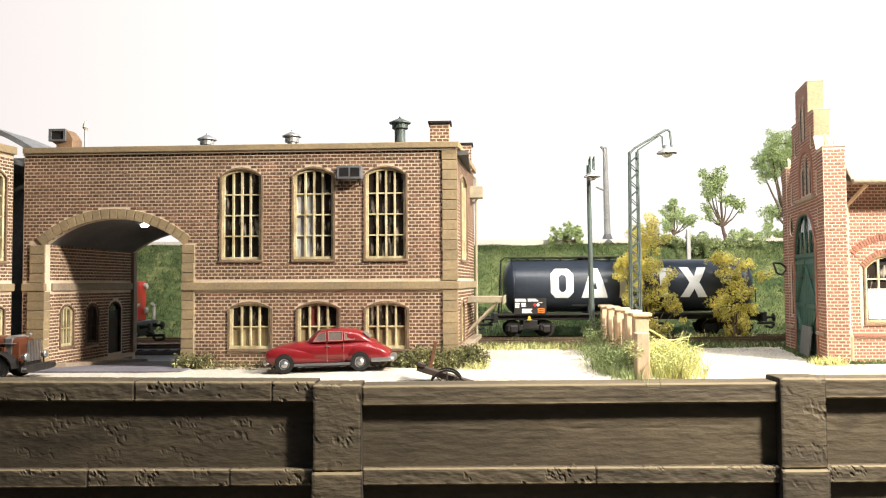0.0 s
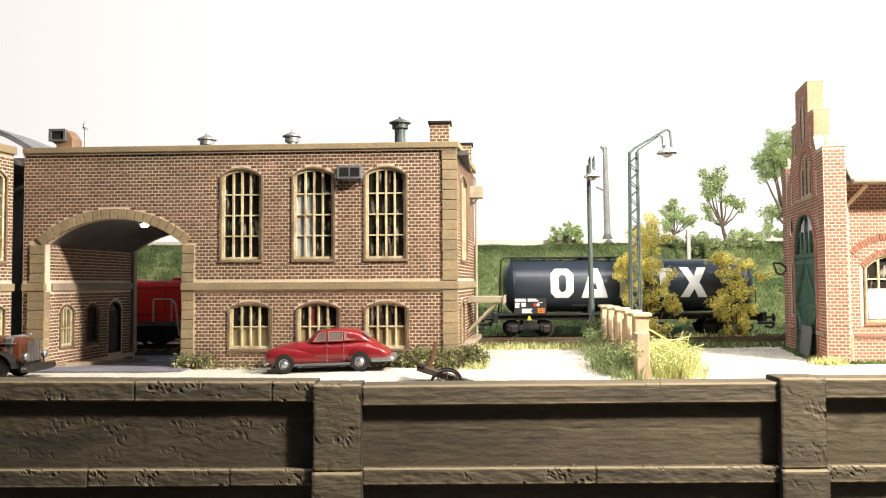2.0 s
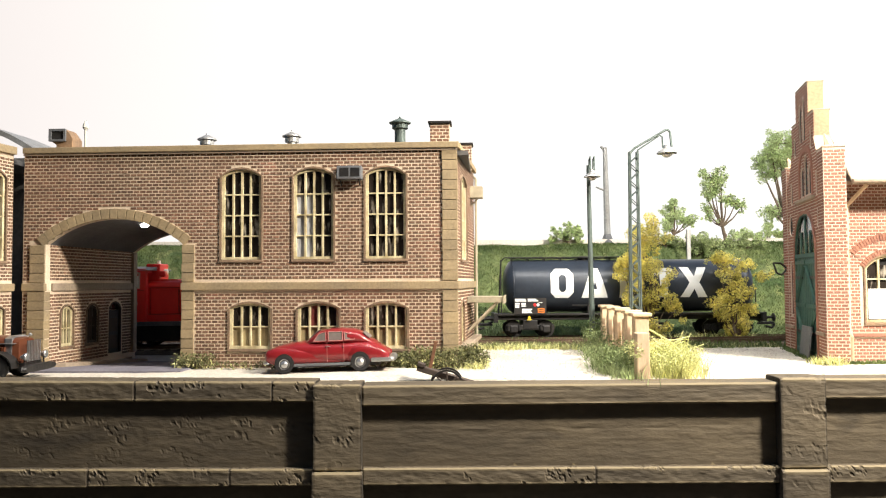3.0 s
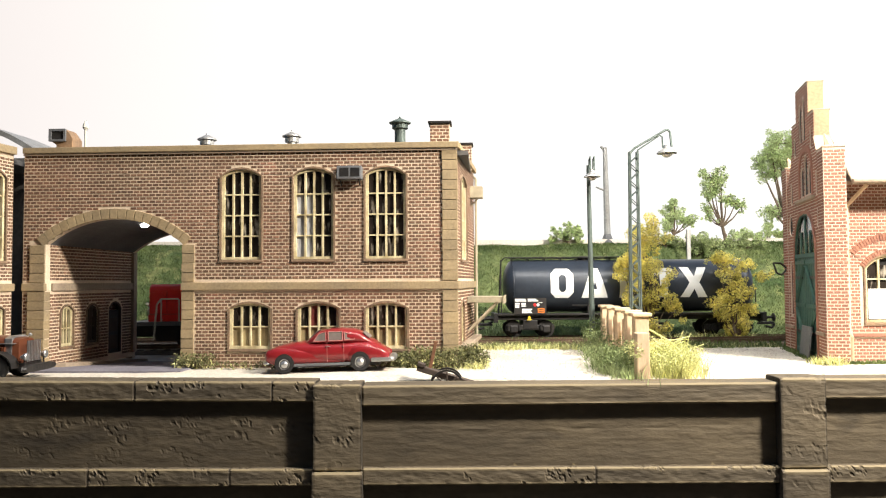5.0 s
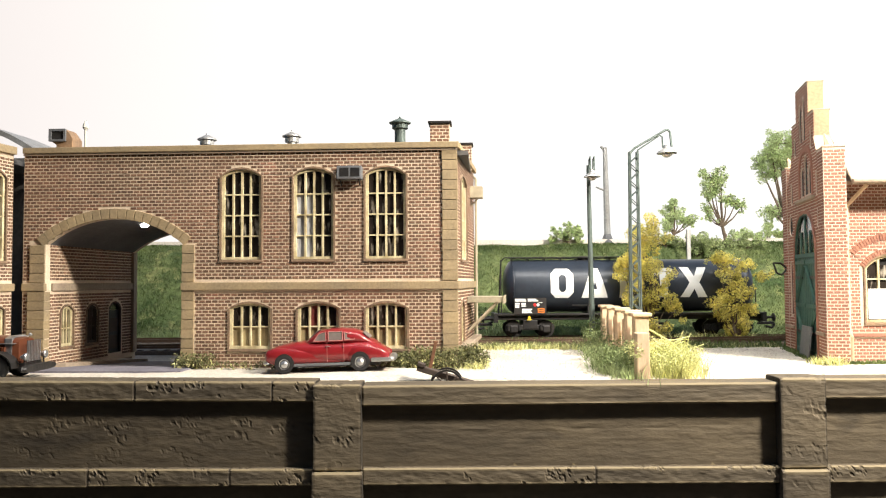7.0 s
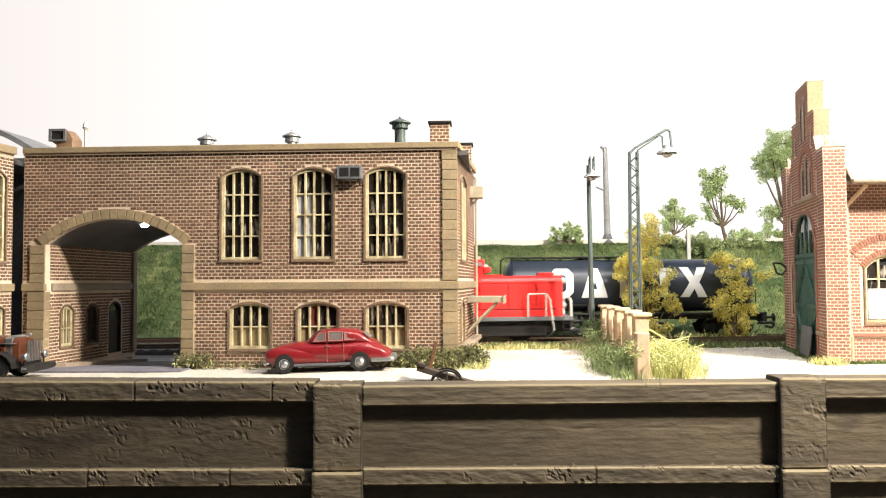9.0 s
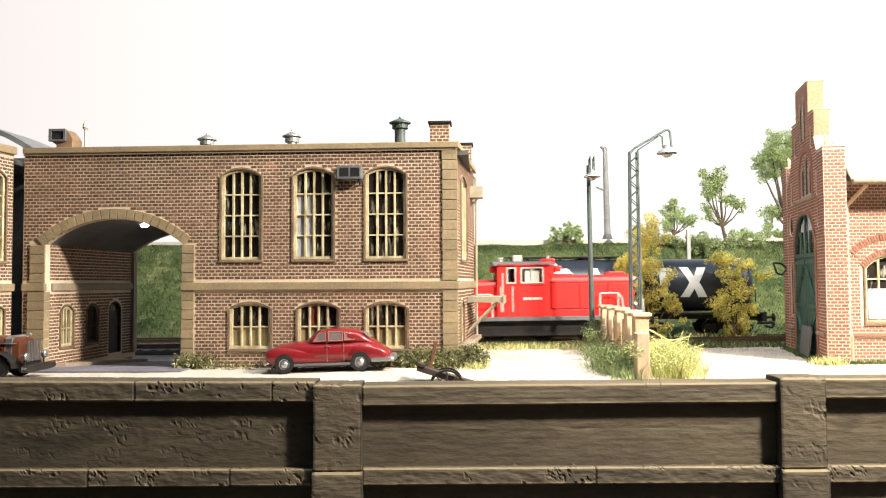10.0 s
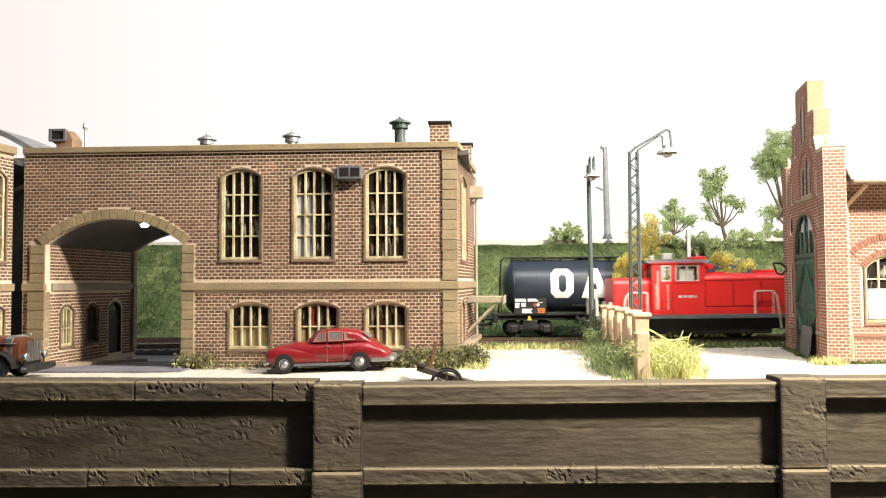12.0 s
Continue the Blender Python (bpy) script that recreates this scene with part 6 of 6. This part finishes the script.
def make_plants():
    g = "yellow shrubs between the tracks"
    lobed("yellow_shrub", (10.95, 42.6, -0.2), ((11.3, 6.0, 0.6), (10.6, 5.6, 0.5), (11.6, 5.3, 0.5), (10.8, 4.7, 0.65), (10.0, 4.3, 0.5), (9.6, 4.0, 0.35), (11.2, 3.8, 0.65),
          (10.4, 3.2, 0.55), (11.6, 2.8, 0.5), (9.9, 3.4, 0.4), (12.1, 1.9, 0.45), (12.6, 1.6, 0.35), (11.1, 1.9, 0.55), (10.2, 2.2, 0.5), (10.6, 1.0, 0.5), (11.5, 0.7, 0.5)),
          M_YELLOW, "tall loose shrub with yellow autumn leaves between the tracks", "shrub", g, 3, 100, 0.062, 0.09, sub=12)
    lobed("yellow_shrub", (15.85, 42.6, -0.2), ((14.75, 4.4, 0.4), (15.2, 4.1, 0.5), (15.75, 3.4, 0.55), (16.5, 3.9, 0.42), (16.9, 3.4, 0.4), (14.6, 1.9, 0.38), (15.3, 2.2, 0.45), (16.0, 2.5, 0.55),
          (15.7, 1.6, 0.55), (16.35, 1.6, 0.42), (15.85, 0.8, 0.45), (15.1, 1.4, 0.32), (15.6, 0.3, 0.4)),
          M_YELLOW, "loose yellow-leaved shrub beside the tank wagon", "shrub", g, 12, 100, 0.062, 0.08, sub=12)
    g = "trees on the embankment"
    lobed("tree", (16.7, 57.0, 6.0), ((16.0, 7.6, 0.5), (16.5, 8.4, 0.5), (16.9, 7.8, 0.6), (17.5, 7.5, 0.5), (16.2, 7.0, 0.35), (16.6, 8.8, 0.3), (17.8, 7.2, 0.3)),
          M_HAZELEAF, "small light green model tree on the embankment", "tree", g, 22, 60, 0.085, 0.14, sub=13)
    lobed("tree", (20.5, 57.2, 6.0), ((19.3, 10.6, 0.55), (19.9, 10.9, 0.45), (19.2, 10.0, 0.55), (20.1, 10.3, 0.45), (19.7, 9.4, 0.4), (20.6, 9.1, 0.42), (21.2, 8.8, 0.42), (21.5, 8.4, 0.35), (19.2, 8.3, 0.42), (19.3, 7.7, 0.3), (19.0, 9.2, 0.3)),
          M_HAZELEAF, "tall light green model tree with a bent trunk", "tree", g, 23, 60, 0.085, 0.17, sub=13)
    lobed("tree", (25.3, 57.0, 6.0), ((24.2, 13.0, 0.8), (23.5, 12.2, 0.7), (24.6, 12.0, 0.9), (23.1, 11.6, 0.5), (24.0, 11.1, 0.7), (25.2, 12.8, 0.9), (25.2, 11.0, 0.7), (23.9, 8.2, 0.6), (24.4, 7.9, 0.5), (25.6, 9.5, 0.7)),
          M_HAZELEAF, "large green model tree behind the shed gable", "tree", g, 24, 60, 0.085, 0.24, sub=13)
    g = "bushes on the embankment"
    lobed("bush", (9.0, 57.0, 5.9), ((8.3, 6.5, 0.45), (8.9, 6.9, 0.55), (9.5, 6.6, 0.5), (9.9, 6.3, 0.35), (8.0, 6.3, 0.3), (9.0, 6.3, 0.45), (9.1, 7.3, 0.25)), M_HAZELEAF, "pale green bush on the embankment", "bush", g, 21, 110, 0.1, 0.08)
    for k, (x, y, w, hh) in enumerate(((17.4, 54.0, 1.3, 1.5), (15.6, 55.2, 1.0, 0.8), (19.4, 54.8, 1.2, 0.7), (22.0, 57.6, 1.6, 0.9), (23.8, 57.6, 1.6, 1.1), (21.0, 54.6, 1.2, 0.7))):
        z = bank_z(x, y)
        lobed("hedge_bush", (x, y, z), [(x + w * q, z + hh * (0.75 - 0.6 * abs(q)), 0.34 * hh + 0.15) for q in (-0.5, -0.2, 0.1, 0.35, 0.55)], M_WEED if y < 57 else M_HAZELEAF,
              "low green bush on the embankment slope", "bush", g, 60 + k, 90, 0.09, 0.06, sub=4)
    # low growth at the foot of the house
    rng = np.random.default_rng(9)
    spots, low = [], []
    for x in np.arange(-9.8, 1.6, 0.2):
        k = 0.9 + 0.5 * noise.noise((x * 1.3, 0, 2))
        if x > -0.9:
            k = 1.3
        y = 29.35 - 0.054 * (x - 0.5) - rng.uniform(0.25, 0.45)
        r = 0.22 * k * (1.6 if x > -2.2 or x < -8.6 else 0.8)
        if x > 0.45:
            y += 0.6
        low.append((x, y, r * 0.8, r))
    t = thing("creeping_shrubs", pose(0, 0, 0), "low olive shrubs growing along the house wall", "shrub", kind="stuff")
    leaves("foliage", low, 60, 0.055, M_OLIVE, t, spread=0.25, seed=70)
    leaves("foliage", [(x, y - 0.1, z * 0.6, r * 0.8) for x, y, z, r in low[::2]], 30, 0.05, M_STRAW, t, spread=0.25, seed=71)
    cl = [(0.75 + 0.25 * k, 29.3 + 0.1 * k, 0.4 + 0.15 * (k % 2), 0.42) for k in range(3)] + [(-1.3, 29.1, 0.35, 0.45), (-0.9, 29.1, 0.5, 0.4), (-1.7, 29.1, 0.3, 0.35)]
    leaves("foliage", cl, 190, 0.06, M_OLIVE, t, spread=0.4, seed=72)

    def tuft(n, cx, cy, sx, sy, seed, hh=1.0):
        r = np.random.default_rng(seed)
        return [(r.normal(cx, sx), r.normal(cy, sy), 0.0, hh * r.uniform(0.5, 1.2)) for _ in range(n)]
    green = tuft(2200, 6.0, 27.6, 0.26, 1.0, 31, 1.0) + tuft(1500, 6.5, 31.5, 0.24, 2.0, 32, 1.0) + tuft(500, 6.9, 35.5, 0.3, 1.0, 33, 1.4)
    yellow = tuft(3200, 7.6, 27.3, 0.42, 0.9, 34, 1.5) + tuft(1500, 8.2, 30.0, 0.4, 1.4, 35, 1.5) + tuft(250, 1.1, 29.2, 0.35, 0.3, 36, 0.6)
    tagged(blades("green_weeds", green, 0.42, M_WEED, seed=41, width=0.014, lean=0.9), "tall green weeds growing along the fence", "grass", kind="stuff")
    tagged(blades("yellow_weeds", [(x, max(25.6, y), z, k) for x, y, z, k in yellow], 0.5, M_STRAW, seed=42, width=0.014, lean=0.9), "tall yellow-green weeds along the fence", "grass", kind="stuff")
    cl = [(7.4 + 0.5 * rng.normal(), 27.4 + 0.8 * rng.normal(), 0.35 + 0.3 * abs(rng.normal()), 0.3) for _ in range(120)]
    t = thing("weed_leaves", pose(0, 0, 0), "leafy yellow-green weeds beside the fence", "weeds", kind="stuff")
    leaves("foliage", cl, 90, 0.045, M_STRAW, t, spread=0.3, seed=73)
    cl = [(6.1 + 0.3 * rng.normal(), 28.2 + 1.2 * rng.normal(), 0.25 + 0.25 * abs(rng.normal()), 0.3) for _ in range(60)] + [(6.8 + 0.25 * rng.normal(), 35.0 + 0.8 * rng.normal(), 0.4 + 0.4 * abs(rng.normal()), 0.35) for _ in range(16)]
    leaves("foliage", cl, 60, 0.05, M_GREEN, t, spread=0.3, seed=74)
    bm = bmesh.new()
    for a, b, c in (((7.0, 27.0, 1.5), (7.7, 27.0, 1.1), (8.6, 27.0, 0.2)), ((7.3, 27.3, 1.0), (7.9, 27.3, 0.75), (8.3, 27.3, 0.5)), ((8.0, 28, 0.3), (8.3, 28, 1.0), (8.45, 28, 1.4))):
        tube(bm, [a, b, c], 0.03, 5)
    for k in range(16):
        x, y, hh = rng.uniform(6.9, 8.7), rng.uniform(26.4, 28.6), rng.uniform(0.7, 1.55)
        lx = rng.normal(0.25, 0.35)
        tube(bm, [(x, y, 0), (x + lx * 0.25, y, hh * 0.55), (x + lx * 0.6, y, hh * 0.85), (x + lx * 1.3, y + 0.1, hh * rng.uniform(0.7, 1.05))], 0.016, 4)
    part("dry_stalk", bm, M_STRAW, t)
    # grass fringe at the far edge of the yard and by the shed
    edge = [(rng.uniform(1.6, 16), rng.normal(37.9, 0.3), -0.1, rng.uniform(0.4, 1.1)) for _ in range(2600)]
    edge += [(14.4 + 0.234 * k + rng.normal(-0.15, 0.12), 30.1 + k, 0.0, 0.35) for k in rng.uniform(-0.3, 6.5, 500)]
    edge += [(rng.uniform(14.3, 18.5), rng.normal(29.8, 0.12), 0.0, 0.35) for _ in range(500)]
    tagged(blades("edge_grass", edge, 0.4, M_BLADE, seed=43, width=0.03, lean=0.9), "thin grass along the yard edge", "grass", kind="stuff")
    dry = [(rng.uniform(1.4, 6.8), rng.normal(37.5, 0.35), -0.03, rng.uniform(0.3, 1.0)) for _ in range(1300)] + [(rng.uniform(9.5, 16), rng.normal(37.9, 0.25), -0.1, rng.uniform(0.3, 0.9)) for _ in range(900)]
    dry += [(rng.normal(14.4, 0.3), rng.normal(29.7, 0.2), 0.0, rng.uniform(0.4, 1.0)) for _ in range(250)] + [(rng.uniform(12, 17), rng.normal(43.6, 0.5), -0.1, rng.uniform(0.5, 1.4)) for _ in range(900)]
    tagged(blades("dry_grass", dry, 0.36, M_STRAW, seed=44, width=0.02, lean=1.1), "dry yellow grass along the yard edge", "grass", kind="stuff")
    vs, fs = [], []
    for _ in range(2200):
        x, y = rng.uniform(1.5, 15), rng.uniform(26, 37.5)
        s = rng.uniform(0.02, 0.06)
        n = len(vs)
        vs += [(x - s, y, 0), (x, y - s, 0), (x + s, y, 0), (x, y + s, 0), (x + s * 0.2, y, s * 0.9)]
        fs += [(n, n + 1, n + 4), (n + 1, n + 2, n + 4), (n + 2, n + 3, n + 4), (n + 3, n, n + 4)]
    tagged(raw("pebbles", vs, fs, M_GRAVEL), "loose small stones on the gravel yard", "gravel", kind="stuff")


def make_passage_floor():
    bm2 = bmesh.new()
    q = [(-15.7, 28.6, 0.045), (-9.4, 28.4, 0.045), (-9.3, 29.6, 0.045), (-15.5, 29.6, 0.045), (-9.0, 36.2, -0.36), (-14.6, 36.2, -0.36)]
    hi = [bm2.verts.new((x, y, z)) for x, y, z in q]
    lo = [bm2.verts.new((x, y, z - 0.12)) for x, y, z in q]
    bm2.faces.new([hi[k] for k in (0, 1, 2, 3)])
    bm2.faces.new([hi[k] for k in (3, 2, 4, 5)])
    rim = (0, 1, 2, 4, 5, 3)
    for a, b in zip(rim, rim[1:] + rim[:1]):
        bm2.faces.new((lo[a], lo[b], hi[b], hi[a]))
    tagged(finish("passage_paving", bm2, M_PAVE), "grey paving through the gateway", "paving", kind="structure")
    bm = bmesh.new()
    pts = [(-15.2, 30.4), (-14.55, 30.6), (-13.75, 35.6), (-13.5, 36.0), (-13.55, 36.4), (-13.9, 36.65), (-14.55, 36.7)]
    lo = [bm.verts.new((x, y, -0.06 - 0.4 * (y - 29.5) / 6)) for x, y in pts]
    hi = [bm.verts.new((x, y, 0.2 - 0.4 * (y - 29.5) / 6)) for x, y in pts]
    bm.faces.new(hi)
    for i in range(len(pts)):
        j = (i + 1) % len(pts)
        bm.faces.new((lo[i], lo[j], hi[j], hi[i]))
    tagged(finish("passage_kerb", bm, M_STONE2), "raised pale footpath along the passage wall", "kerb", kind="structure")


make_tank_wagon()
LOCO, WHEELS = make_loco()
make_car()
make_truck()
make_cart()
make_lamps()
make_fence()
make_passage_floor()
make_plants()

# unseen dark room wall behind the camera, added to block sky light
bm = bmesh.new()
box(bm, -330, 330, -92, -88, -60, 130)
tagged(finish("room_wall_south", bm, M_SKY_BLOCK), "unseen dark wall added behind the camera to block sky light", "wall", kind="structure")


# ---- what moves ----
def motions():
    # rolling distance of the locomotive along its track, by time
    seen = ((0.0, -17.3), (0.4, -16.82), (0.8, -16.22), (1.2, -15.65), (1.6, -15.0), (2.0, -14.25), (2.4, -13.42), (2.8, -12.57), (3.2, -11.72), (4.0, -9.95), (4.8, -8.12), (5.4, -6.82),
            (5.8, -5.9), (6.6, -3.78), (7.2, -2.02), (8.0, 0.62), (8.8, 3.46), (9.5, 5.83), (10.0, 7.68), (10.5, 9.46), (11.0, 11.38), (11.5, 13.22), (12.0, 15.27))
    ts = [s[0] for s in seen]
    fine = np.arange(0, 12.01, 0.2)
    xs = np.interp(fine, ts, [s[1] for s in seen])
    for _ in range(3):
        xs[1:-1] = (xs[:-2] + 2 * xs[1:-1] + xs[2:]) / 4
    tilt = -math.degrees(math.atan(0.0075))
    rows = []
    for t, x in zip(fine, xs):
        x = float(x) - 7.03
        rows.append((float(t), small(pose(x, 40.3, rail_z(x), 0, tilt, 0))))
    walk(LOCO, rows)
    for ob, wx, wy in WHEELS:
        rows = []
        for t, x in zip(fine, xs):
            rows.append((float(t), small(pose(wx, wy, 0.625, 0, math.degrees((float(x) - float(xs[0])) / 0.625), 0))))
        walk(ob, rows)


motions()
